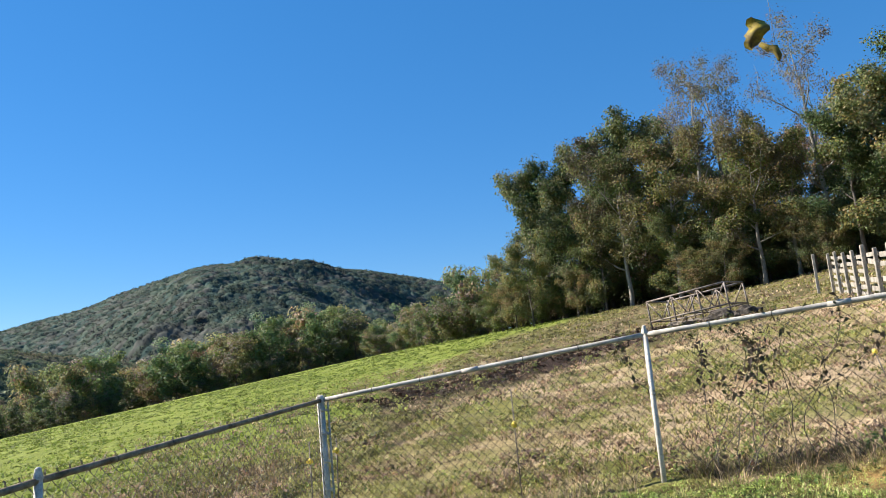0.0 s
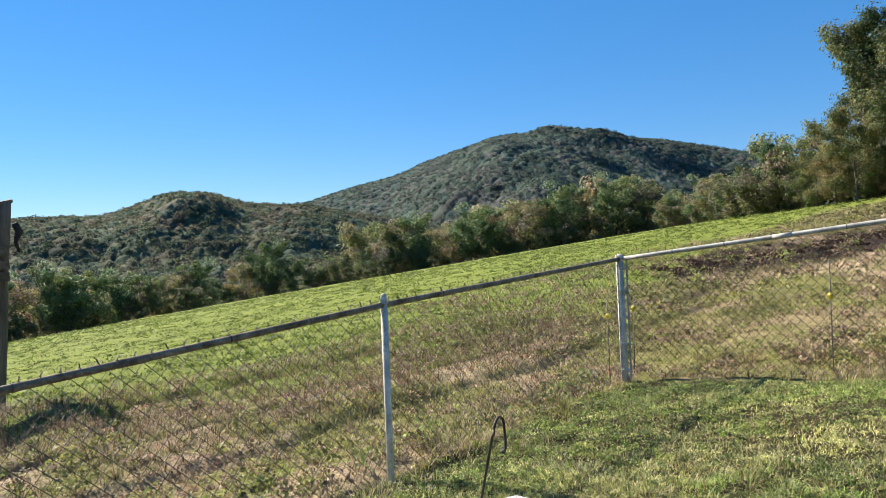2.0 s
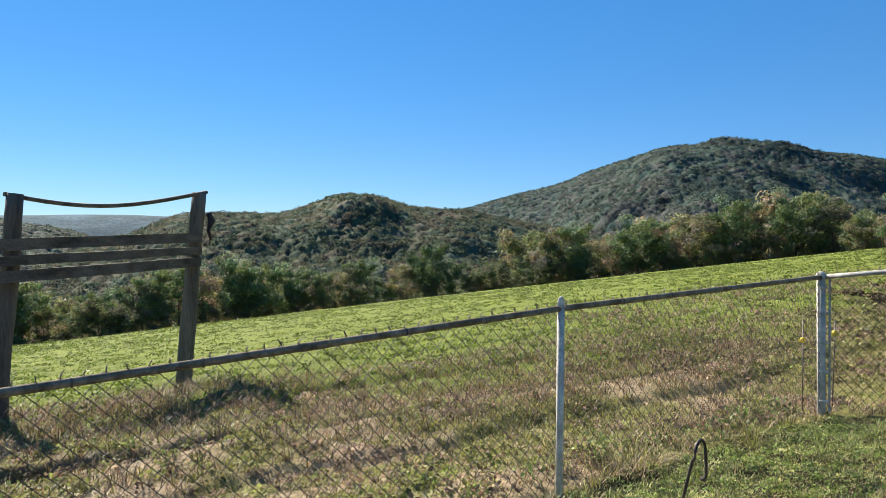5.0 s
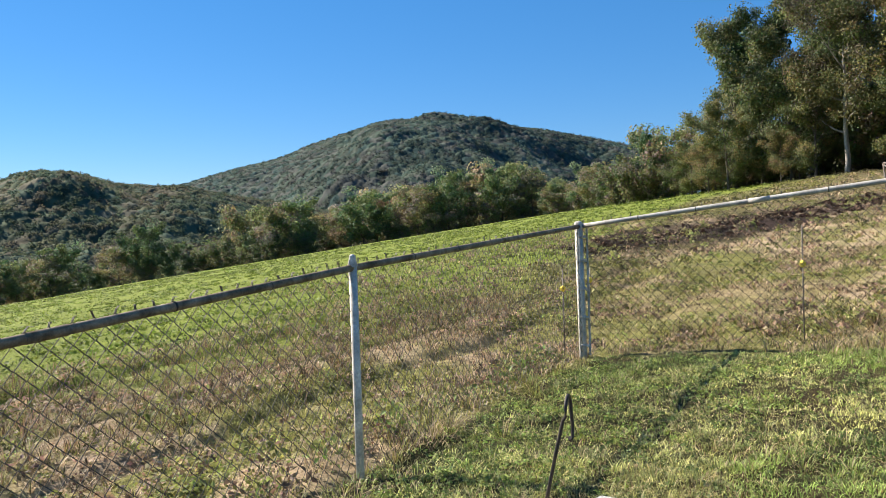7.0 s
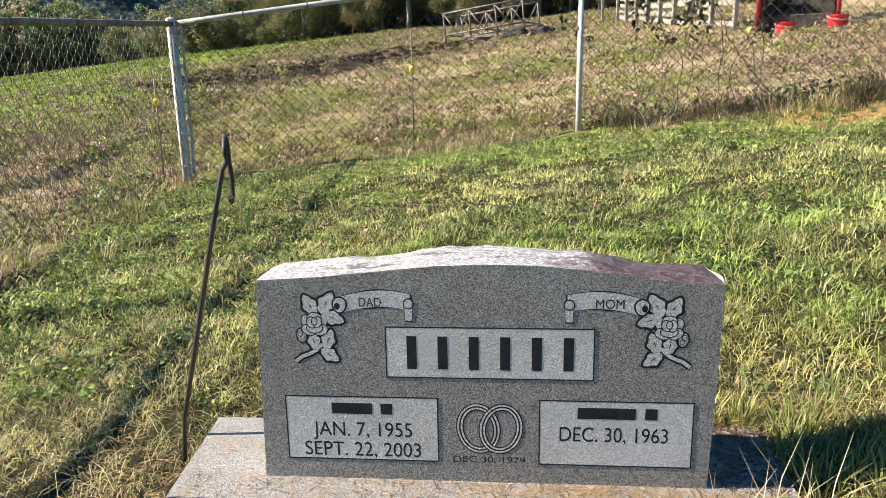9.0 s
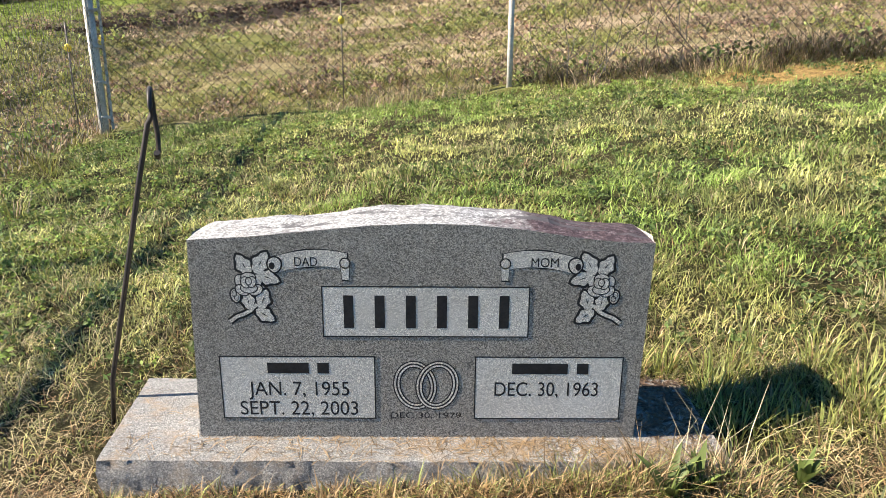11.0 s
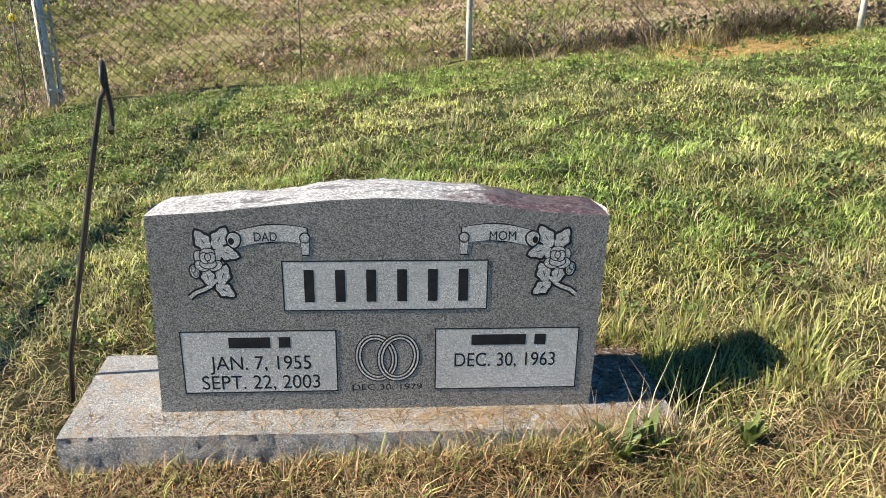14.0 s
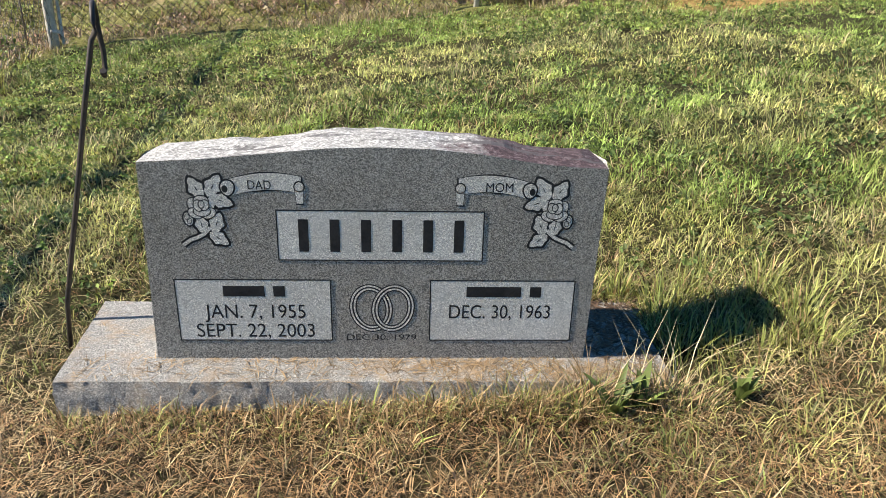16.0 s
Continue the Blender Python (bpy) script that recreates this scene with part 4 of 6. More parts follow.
def ring_shape(cx, cz, rx, rz, w, y, h, name, material, parent, tilt=0.0):
    bm = bmesh.new()
    rows = []
    for k in range(48):
        a = 2 * math.pi * k / 48
        c, s = math.cos(a), math.sin(a)
        row = []
        for q, yy in ((-w / 2, y), (-w / 2, y + h), (w / 2, y + h), (w / 2, y)):
            px, pz = (rx + q) * c, (rz + q) * s
            row.append(bm.verts.new((cx + px * math.cos(tilt) - pz * math.sin(tilt), -yy, cz + px * math.sin(tilt) + pz * math.cos(tilt))))
        rows.append(row)
    for a, b in zip(rows, rows[1:] + rows[:1]):
        for j in range(3):
            bm.faces.new((a[j], b[j], b[j + 1], a[j + 1]))
    bmesh.ops.recalc_face_normals(bm, faces=bm.faces[:])
    return part(name, bm, material, parent)


for cx, tilt, lift in ((-0.014, 0.18, 0.0), (0.032, -0.18, 0.0009)):
    ring = ring_shape(cx, 0.121, 0.0375, 0.0485, 0.0160, 0.0003 + lift, 0.0012, "wedding_ring", PAINT_BLACK, stone, tilt)
    for rr, ww in ((0.0036, 0.0036), (-0.0034, 0.0036)):
        ring_shape(cx, 0.121, 0.0375 + rr, 0.0485 + rr, ww, 0.0010 + lift, 0.0012, "ring_band", GREY_CARVED, ring, tilt)


def leaf_outline(cx, cz, size, turn):
    """A pointed, toothed leaf."""
    up, down = [], []
    for k in range(15):
        t = k / 14
        w = size * 0.62 * math.sin(math.pi * t) ** 0.75 * (1 + 0.14 * math.sin(5 * math.pi * t)) * (1.15 - 0.4 * t)
        up.append((size * (2 * t - 0.9), w)), down.append((size * (2 * t - 0.9), -w))
    c, s = math.cos(turn), math.sin(turn)
    return [(cx + x * c - z * s, cz + x * s + z * c) for x, z in up + down[-2:0:-1]]


def grown(outline, by):
    cx, cz = sum(p[0] for p in outline) / len(outline), sum(p[1] for p in outline) / len(outline)
    return [(x + (x - cx) / max(1e-6, math.hypot(x - cx, z - cz)) * by, z + (z - cz) / max(1e-6, math.hypot(x - cx, z - cz)) * by) for x, z in outline]


def carved(outline, name, parent, line=0.0054, y=0.0002):
    b = slab(grown(outline, line), 0.0012, y, name, PAINT_BLACK, parent)
    slab(outline, 0.0012, y + 0.0008, "inlay", GREY_CARVED, b)
    return b


def spray(sx, ox):
    """A carved rose with leaves, a bud and a stem; sx mirrors it."""
    def P(x, z):
        return (ox + sx * x, z)

    def turn(a):
        return radians(a) if sx > 0 else math.pi - radians(a)
    line = [P(-0.330, 0.300), P(-0.343, 0.286), P(-0.358, 0.278), P(-0.372, 0.273), P(-0.386, 0.262)]

    def strip(w, y, name, mat, parent):
        up, down = [], []
        for k, (x, z) in enumerate(line):
            a, b = line[max(k - 1, 0)], line[min(k + 1, 4)]
            d = math.hypot(b[0] - a[0], b[1] - a[1])
            nx, nz = -(b[1] - a[1]) / d * w, (b[0] - a[0]) / d * w
            up.append((x + nx, z + nz)), down.append((x - nx, z - nz))
        return slab(up + down[::-1], 0.0012, y, name, mat, parent)
    strip(0.0036, 0.0010, "inlay", GREY_CARVED, strip(0.0078, 0.0001, "carved_stem", PAINT_BLACK, stone))
    for x, z, s, a in ((-0.350, 0.381, 0.0235, 120), (-0.318, 0.385, 0.0255, 60), (-0.306, 0.357, 0.0235, -20), (-0.346, 0.306, 0.0205, 100), (-0.317, 0.308, 0.0225, 70), (-0.316, 0.278, 0.0215, -35)):
        px, pz = P(x, z)
        c = carved(leaf_outline(px, pz, s, turn(a)), "carved_leaf", stone, y=0.0002 + 0.0001 * (s * 1000 % 3))
        d = turn(a)
        slab([(px - 0.007 * math.cos(d), pz - 0.007 * math.sin(d)), (px + 0.0012 * math.sin(d), pz - 0.0012 * math.cos(d)), (px + 0.009 * math.cos(d), pz + 0.009 * math.sin(d)), (px - 0.0012 * math.sin(d), pz + 0.0012 * math.cos(d))], 0.0006, 0.0022, "vein", PAINT_BLACK, c)
    for x, z, w, h in ((-0.333, 0.366, 0.020, 0.013), (-0.334, 0.312, 0.020, 0.012), (-0.352, 0.316, 0.014, 0.018)):
        qx, qz = P(x, z)
        slab([(qx + w * math.cos(k / 16 * 2 * math.pi), qz + h * math.sin(k / 16 * 2 * math.pi)) for k in range(16)], 0.0004, 0.0001, "shadow_cut", PAINT_BLACK, stone)
    rx, rz = P(-0.343, 0.342)

    def oval(cx, cz, w, h, turned, n=18):
        c, q = math.cos(turned), math.sin(turned)
        return [(cx + w * math.cos(k / n * 2 * math.pi) * c - h * math.sin(k / n * 2 * math.pi) * q, cz + w * math.cos(k / n * 2 * math.pi) * q + h * math.sin(k / n * 2 * math.pi) * c) for k in range(n)]
    rose = slab(oval(rx, rz - 0.002, 0.027, 0.026, 0.0, 24), 0.0010, 0.0008, "carved_rose", PAINT_BLACK, stone)
    for k, (dx, dz, w, h, a) in enumerate(((-0.015, 0.006, 0.011, 0.014, 20), (0.015, 0.007, 0.011, 0.014, -20), (0.0, 0.014, 0.014, 0.010, 0), (-0.013, -0.012, 0.014, 0.010, -25), (0.013, -0.012, 0.014, 0.010, 25),
                                           (0.0, -0.008, 0.016, 0.0095, 0), (-0.006, 0.004, 0.0085, 0.011, 15), (0.006, 0.005, 0.008, 0.0105, -15), (0.0, 0.0065, 0.0048, 0.0068, 0))):
        turned = radians(a) if sx > 0 else -radians(a)
        y = 0.0014 + 0.0003 * k
        slab(oval(rx + sx * dx, rz + dz, w + 0.0022, h + 0.0022, turned), 0.0006, y, "petal_edge", PAINT_BLACK, rose)
        slab(oval(rx + sx * dx, rz + dz, w, h, turned), 0.0006, y + 0.0002, "petal", GREY_CARVED, rose)
    bx, bz = P(-0.371, 0.318)
    bud = carved(oval(bx, bz, 0.0085, 0.0135, 0.2 * sx, 20), "carved_bud", stone, 0.0036, 0.0006)
    for dx, dz, w, h in ((-0.002, 0.004, 0.0045, 0.0065), (0.002, -0.004, 0.0045, 0.0060)):
        ring_shape(bx + sx * dx, bz + dz, w, h, 0.0014, 0.0026, 0.0006, "petal_line", PAINT_BLACK, bud)
    # banner
    top, low = [], []
    for k in range(15):
        t = k / 14
        x = -0.297 + 0.150 * t
        z = 0.372 + 0.026 * math.sin(math.pi * (0.12 + 0.62 * t)) 
        top.append(P(x, z + 0.016))
        low.append(P(x, z - 0.018))
    ban = carved(top + low[::-1], "banner", stone, 0.0032, 0.0001)
    cx, cz = P(-0.151, 0.374)
    carved([(cx - 0.009, cz + 0.016), (cx + 0.009, cz + 0.016), (cx + 0.0065, cz - 0.022), (cx - 0.0065, cz - 0.022)], "banner_curl", ban, 0.003, 0.0016)
    carved([(cx + 0.0085 * math.cos(k / 20 * 2 * math.pi), cz + 0.013 + 0.009 * math.sin(k / 20 * 2 * math.pi)) for k in range(20)], "banner_curl", ban, 0.0028, 0.0024)
    # the near end rolled back over the leaves
    ex, ez = P(-0.290, 0.383)
    carved([(ex + (0.0125 + 0.002 * math.sin(k / 20 * 2 * math.pi)) * math.cos(k / 20 * 2 * math.pi), ez + 0.0150 * math.sin(k / 20 * 2 * math.pi)) for k in range(20)], "banner_curl", ban, 0.0034, 0.0026)
    slab([(ex - sx * 0.005 + 0.0058 * math.cos(k / 16 * 2 * math.pi), ez - 0.002 + 0.0075 * math.sin(k / 16 * 2 * math.pi)) for k in range(16)], 0.0005, 0.0042, "curl_hollow", PAINT_BLACK, ban)
    return ban


words("DAD", -0.228, 0.390, 0.019, 0.045, spray(1, 0.0), PAINT_BLACK, 0.0026)
words("MOM", 0.243, 0.390, 0.019, 0.054, spray(-1, 0.014), PAINT_BLACK, 0.0026)

for ob in stone.children_recursive:
    if ob.name.split(".")[0] not in ("front_face", "rough_top", "rough_side", "back_face", "base"):
        for v in ob.data.vertices:
            v.co.y *= 0.2

# ---------------------------------------------------------------- the shepherd's hook beside it


def shepherd_hook():
    z = hz(-0.745, 0.165)
    thing = empty("shepherd_hook", pose(-0.745, 0.165, z), "thin black iron garden hook leaning beside the headstone", "garden hook")
    zt = 0.70 - z
    pts = [(0, 0, -0.15), (0.024, 0.007, 0.12), (0.078, 0.02, 0.36), (0.124, 0.033, 0.57), (0.155, 0.041, zt - 0.07)]
    r = 0.055
    way = Vector((-0.3, 0.95, 0)).normalized()
    for k in range(9):
        a = math.pi * (1 - k / 8 * 1.02)
        pts.append(tuple(Vector((0.163, 0.045, zt - r)) + way * r * (1 + math.cos(a)) * 0.95 + Vector((0, 0, r * math.sin(a)))))
    e = Vector(pts[-1])
    pts += [tuple(e + Vector((0.004, 0, -0.05))), tuple(e + Vector((0.002, 0, -0.085))), tuple(e - way * 0.012 + Vector((0, 0, -0.10))), tuple(e - way * 0.03 + Vector((0, 0, -0.092)))]
    part("shaft", tube_bm(pts, 0.0058, 8), BLACK_IRON, thing)
    part("tip", tube_bm([pts[-1], tuple(Vector(pts[-1]) - way * 0.006 + Vector((0, 0, 0.008)))], 0.0075, 8), BLACK_IRON, thing)


shepherd_hook()

# ---------------------------------------------------------------- old board frame in the pasture


thing = empty("board_fence", pose(0, 0, 0), "weathered grey post and board frame standing in the pasture", "wooden fence")
P1, P2 = Vector((-10.5, 0.62, 0)), Vector((-9.02, -1.84, 0))
Z1, Z2 = hz(P1.x, P1.y), hz(P2.x, P2.y)
H1, H2 = 3.02, 2.70
L1, L2 = Vector((0.05, 0.20, 0)), Vector((0.0, 0.16, 0))


def wood_post(base, z, h, lean, r, seed):
    pts = []
    for k in range(11):
        t = k / 10
        w = 0.02 * Vector(noise.noise_vector(Vector((seed, t * 3, 0))))
        pts.append(Vector((base.x, base.y, z - 0.4)) + lean * t + Vector((w.x, w.y, (h + 0.4) * t)))
    return tube_bm(pts, [r * (1.12 - 0.2 * k / 10 + 0.06 * noise.noise(Vector((seed, k * 0.7, 3)))) for k in range(11)], 9)


part("post", wood_post(P1, Z1, H1, L1, 0.115, 1.3), OLD_WOOD, thing)
part("post", wood_post(P2, Z2, H2, L2, 0.105, 4.1), OLD_WOOD, thing)
P1T, P2T = P1 + L1, P2 + L2


def board(za, zb, seed, far_y, thick=0.03, tall=0.14):
    a, b = Vector((P1T.x + 0.11, P1T.y + 0.02, Z1 + za)), Vector((P2T.x + 0.11, P2T.y + 0.03, Z2 + zb))
    d = b - a
    b = a + d * far_y
    m = (a + b) / 2
    L = (b - a).length
    ang = math.atan2(d.y, d.x)
    pitch = math.asin(d.z / d.length)
    bm = box_bm(L, thick, tall, None, 0, 0.012, 6, seed)
    bm.transform(Matrix.Translation(m) @ Matrix.Rotation(ang, 4, "Z") @ Matrix.Rotation(-pitch, 4, "Y"))
    part("board", bm, OLD_BOARD, thing)


board(2.33, 2.09, 2, 1.5, 0.04, 0.14)
board(2.13, 1.90, 5, 1.5, 0.04, 0.12)
board(1.96, 1.71, 8, 1.45, 0.04, 0.14)
strip = []
for k in range(13):
    t = k / 12
    a, b = Vector((P1T.x, P1T.y + 0.12, Z1 + H1 + 0.02)), Vector((P2T.x, P2T.y - 0.12, Z2 + H2 + 0.02))
    strip.append(a.lerp(b, t) - Vector((0, 0, 0.22 * math.sin(math.pi * t * 0.96) * (0.7 + 0.3 * t))))
part("top_strip", tube_bm(strip, 0.03, 6), OLD_WOOD, thing, "sagging grey strip across the post tops")
rag = [(P1T.x + 0.02, P1T.y + 0.14, Z1 + H1 - 0.3), (P1T.x + 0.02, P1T.y + 0.2, Z1 + H1 - 0.42), (P1T.x + 0.02, P1T.y + 0.15, Z1 + H1 - 0.58), (P1T.x + 0.02, P1T.y + 0.19, Z1 + H1 - 0.72)]
part("strap", tube_bm(rag, [0.05, 0.06, 0.03, 0.02], 6), DARK_CLOTH, thing, "dark rag of strapping")

# ---------------------------------------------------------------- step-in electric fence posts


def step_in(x, y, tall, lean, knob, mat):
    z = hz(x, y)
    t = empty("step_in_post", pose(x, y, z), "thin rusty electric-fence rod with a yellow insulator", "fence rod", "electric fence rods")
    part("rod", tube_bm([(0, 0, -0.15), (lean[0] * 0.5, lean[1] * 0.5, tall * 0.5), (lean[0], lean[1], tall)], 0.006, 6), RUSTY, t)
    k = knob / tall
    bm = bmesh.new()
    bmesh.ops.create_uvsphere(bm, u_segments=10, v_segments=7, radius=0.026, matrix=Matrix.Translation((lean[0] * k, lean[1] * k, knob)) @ Matrix.Diagonal((1, 1, 1.2, 1)))
    bmesh.ops.create_cone(bm, cap_ends=True, segments=8, radius1=0.014, radius2=0.014, depth=0.075, matrix=Matrix.Translation((lean[0] * k, lean[1] * k - 0.02, knob)) @ Matrix.Rotation(radians(90), 4, "X"))
    part("insulator", bm, YELLOW, t)


step_in(-0.74, 4.72, 0.98, (0.0, 0.0), 0.66, RUSTY)
step_in(-2.78, 4.42, 0.85, (0.0, 0.0), 0.66, RUSTY)
step_in(-2.62, 4.62, 0.80, (0.03, 0.0), 0.68, RUSTY)
step_in(2.56, 6.55, 0.50, (-0.12, 0.0), 0.46, RUSTY)

# ---------------------------------------------------------------- cattle feeder frame up the slope


def hay_rack():
    x0, y0 = -0.55, 26.3
    z = hz(x0, y0)
    t = empty("feeder_rack", pose(x0, y0, z, 0, -6, -24), "rusty tubular steel feeder rack lying in the pasture", "feeder rack")
    L, W, H = 3.1, 1.4, 1.05
    for yy in (-W / 2, W / 2):
        part("top_bar", tube_bm([(-L / 2, yy, H), (L / 2, yy, H)], 0.035, 6), RUSTY, t)
        part("bottom_bar", tube_bm([(-L / 2, yy, 0.3), (L / 2, yy, 0.3)], 0.03, 6), RUSTY, t)
        for k in range(4):
            xx = -L / 2 + L * k / 3
            part("upright", tube_bm([(xx, yy, 0), (xx, yy, H)], 0.03, 6), RUSTY, t)
        for k in range(6):
            xa = -L / 2 + L * k / 6
            part("brace", tube_bm([(xa, yy, 0.3 if k % 2 else H), (xa + L / 6, yy, H if k % 2 else 0.3)], 0.022, 5), RUSTY, t)
    for xx in (-L / 2, 0.0, L / 2):
        part("cross_bar", tube_bm([(xx, -W / 2, H), (xx, W / 2, H)], 0.03, 6), RUSTY, t)
        part("cross_bar", tube_bm([(xx, -W / 2, 0.3), (xx, W / 2, 0.3)], 0.028, 6), RUSTY, t)


hay_rack()


def debris(x, y, sx, sy, sz, seed, label, mat):
    bm = bmesh.new()
    bmesh.ops.create_icosphere(bm, subdivisions=3, radius=1)
    for v in bm.verts:
        v.co *= 1 + 0.45 * noise.fractal(v.co * 1.6 + Vector((seed, 0, 0)), 0.8, 2.1, 4)
        v.co = Vector((v.co.x * sx, v.co.y * sy, max(v.co.z, -0.3) * sz))
    bm.transform(Matrix.Translation((x, y, hz(x, y) + sz * 0.15)))
    tagged(part("mound", bm, mat), label, "debris")


debris(0.35, 24.7, 0.55, 0.35, 0.30, 1, "dark heap of old hay and debris by the feeder rack", DEBRIS)
debris(1.1, 24.4, 0.40, 0.30, 0.26, 4, "dark heap of old hay and debris by the feeder rack", DEBRIS)
debris(-0.7, 25.4, 0.8, 0.35, 0.16, 7, "low heap of trampled grey hay under the feeder rack", OLD_WOOD)

# ---------------------------------------------------------------- bleached board fence and the red pen


def pallet_fence():
    a, b = Vector((3.95, 26.5, 0)), Vector((4.55, 14.2, 0))
    t = empty("board_fence", pose(0, 0, 0), "bleached wooden board fence of rough slats at the pasture's edge", "wooden fence")
    n = 9
    rnd = random.Random(3)
    d = (b - a).normalized()
    side = Vector((-d.y, d.x, 0))
    ang = math.atan2(d.y, d.x)
    for k in range(n):
        p = a.lerp(b, k / (n - 1))
        z = hz(p.x, p.y)
        part("post", box_bm(0.10, 0.09, 1.7 + rnd.uniform(-0.1, 0.25), Matrix.Translation((p.x - side.x * 0.08, p.y - side.y * 0.08, z + 0.5)) @ Matrix.Rotation(ang + rnd.uniform(-0.1, 0.1), 4, "Z") @ Matrix.Rotation(rnd.uniform(-0.05, 0.05), 4, "Y"), 0.015), PALE_WOOD, t)
    for k in range(n - 1):
        p, q = a.lerp(b, k / (n - 1)), a.lerp(b, min(1, (k + 1) / (n - 1)))
        zp, zq = hz(p.x, p.y), hz(q.x, q.y)
        for j in range(6):
            if rnd.random() < 0.13:
                continue
            m = (p + q) / 2 + d * rnd.uniform(-0.12, 0.12)
            h = 0.10 + 0.21 * j + rnd.uniform(-0.03, 0.03)
            L = (q - p).length * rnd.uniform(0.8, 1.05)
            part("slat", box_bm(L, 0.03, 0.115 + rnd.uniform(-0.025, 0.02), Matrix.Translation((m.x, m.y, (zp + zq) / 2 + h)) @ Matrix.Rotation(ang, 4, "Z") @ Matrix.Rotation(-math.asin((zq - zp) / L) + rnd.uniform(-0.04, 0.04), 4, "Y"), 0.006), PALE_WOOD, t)
    lone = part("fence_post", box_bm(0.10, 0.10, 1.75, Matrix.Translation((3.5, 27.75, hz(3.5, 27.75) + 0.55)), 0.015), PALE_WOOD)
    tagged(lone, "lone bleached wooden post by the board fence", "post")


pallet_fence()


def red_pen():
    x, y = 5.12, 12.75
    z = hz(x, y)
    t = empty("creep_feeder", pose(x, y, z, 0, 0, -20), "red-painted steel livestock feeder with slatted panels", "feeder")
    W, D, H = 1.25, 0.9, 1.2
    for sx in (-1, 1):
        for sy in (-1, 1):
            part("upright", tube_bm([(sx * W / 2, sy * D / 2, -0.05), (sx * W / 2, sy * D / 2, H)], 0.035, 8), RED_PAINT, t)
        for j in range(4):
            part("side_bar", tube_bm([(sx * W / 2, -D / 2, 0.2 + 0.3 * j), (sx * W / 2, D / 2, 0.2 + 0.3 * j)], 0.025, 6), RED_PAINT, t)
        for j in range(3):
            part("slat", box_bm(0.02, 0.16, 1.0, Matrix.Translation((sx * (W / 2 + 0.03), -0.28 + 0.28 * j, 0.58)), 0.004), RED_PAINT, t)
    for k in range(5):
        part("slat", box_bm(0.09, 0.03, 1.0, Matrix.Translation((-W / 2 + W * (k + 0.5) / 5, D / 2, 0.6)), 0.004), RED_PAINT, t)
    part("side_panel", box_bm(0.02, D * 0.96, 0.95, Matrix.Translation((-W / 2 + 0.03, 0, 0.52)), 0.004), RED_PAINT, t, "dented dark red sheet-metal side")
    # dark sheet added in place of the shade inside and behind the feeder
    part("shade_backing", box_bm(W * 0.96, 0.02, 1.05, Matrix.Translation((0, D / 2 - 0.04, 0.58)), 0.004), DEBRIS, t, "dark backing standing in for the shade inside the feeder")
    for sy in (-1, 1):
        part("top_bar", tube_bm([(-W / 2, sy * D / 2, H), (W / 2, sy * D / 2, H)], 0.03, 8), RED_PAINT, t)
    part("trough", box_bm(W * 0.9, D * 0.7, 0.25, Matrix.Translation((0, 0.05, 0.12)), 0.02), DEBRIS, t)
    sack = bmesh.new()
    bmesh.ops.create_icosphere(sack, subdivisions=2, radius=0.14)
    for v in sack.verts:
        v.co = Vector((v.co.x, v.co.y * 0.7, v.co.z * 1.5 + 0.62)) + 0.03 * Vector(noise.noise_vector(v.co * 9))
    part("salt_block", sack, PALE_WOOD, t, "pale salt lick hanging in the feeder")
    for bx, by in ((4.72, 12.15), (5.45, 11.85)):
        bz = hz(bx, by)
        b = empty("bucket", pose(bx, by, bz), "bright red plastic feed bucket on the ground", "bucket", "feed buckets")
        bm = bmesh.new()
        rows = [(0.13, 0.0), (0.165, 0.16), (0.18, 0.16), (0.18, 0.18), (0.155, 0.18), (0.12, 0.03)]
        rings = [[bm.verts.new((r * math.cos(k * math.pi / 10), r * math.sin(k * math.pi / 10), h)) for k in range(20)] for r, h in rows]
        for p, q in zip(rings, rings[1:]):
            for k in range(20):
                bm.faces.new((p[k], p[(k + 1) % 20], q[(k + 1) % 20], q[k]))
        bm.faces.new(rings[0][::-1])
        bm.faces.new(rings[-1])
        part("body", bm, RED_PLASTIC, b)
        part("bail", tube_bm([(-0.18, 0, 0.16), (-0.15, -0.12, 0.12), (0, -0.19, 0.09), (0.15, -0.12, 0.12), (0.18, 0, 0.16)], 0.005, 5), GALV, b)


red_pen()

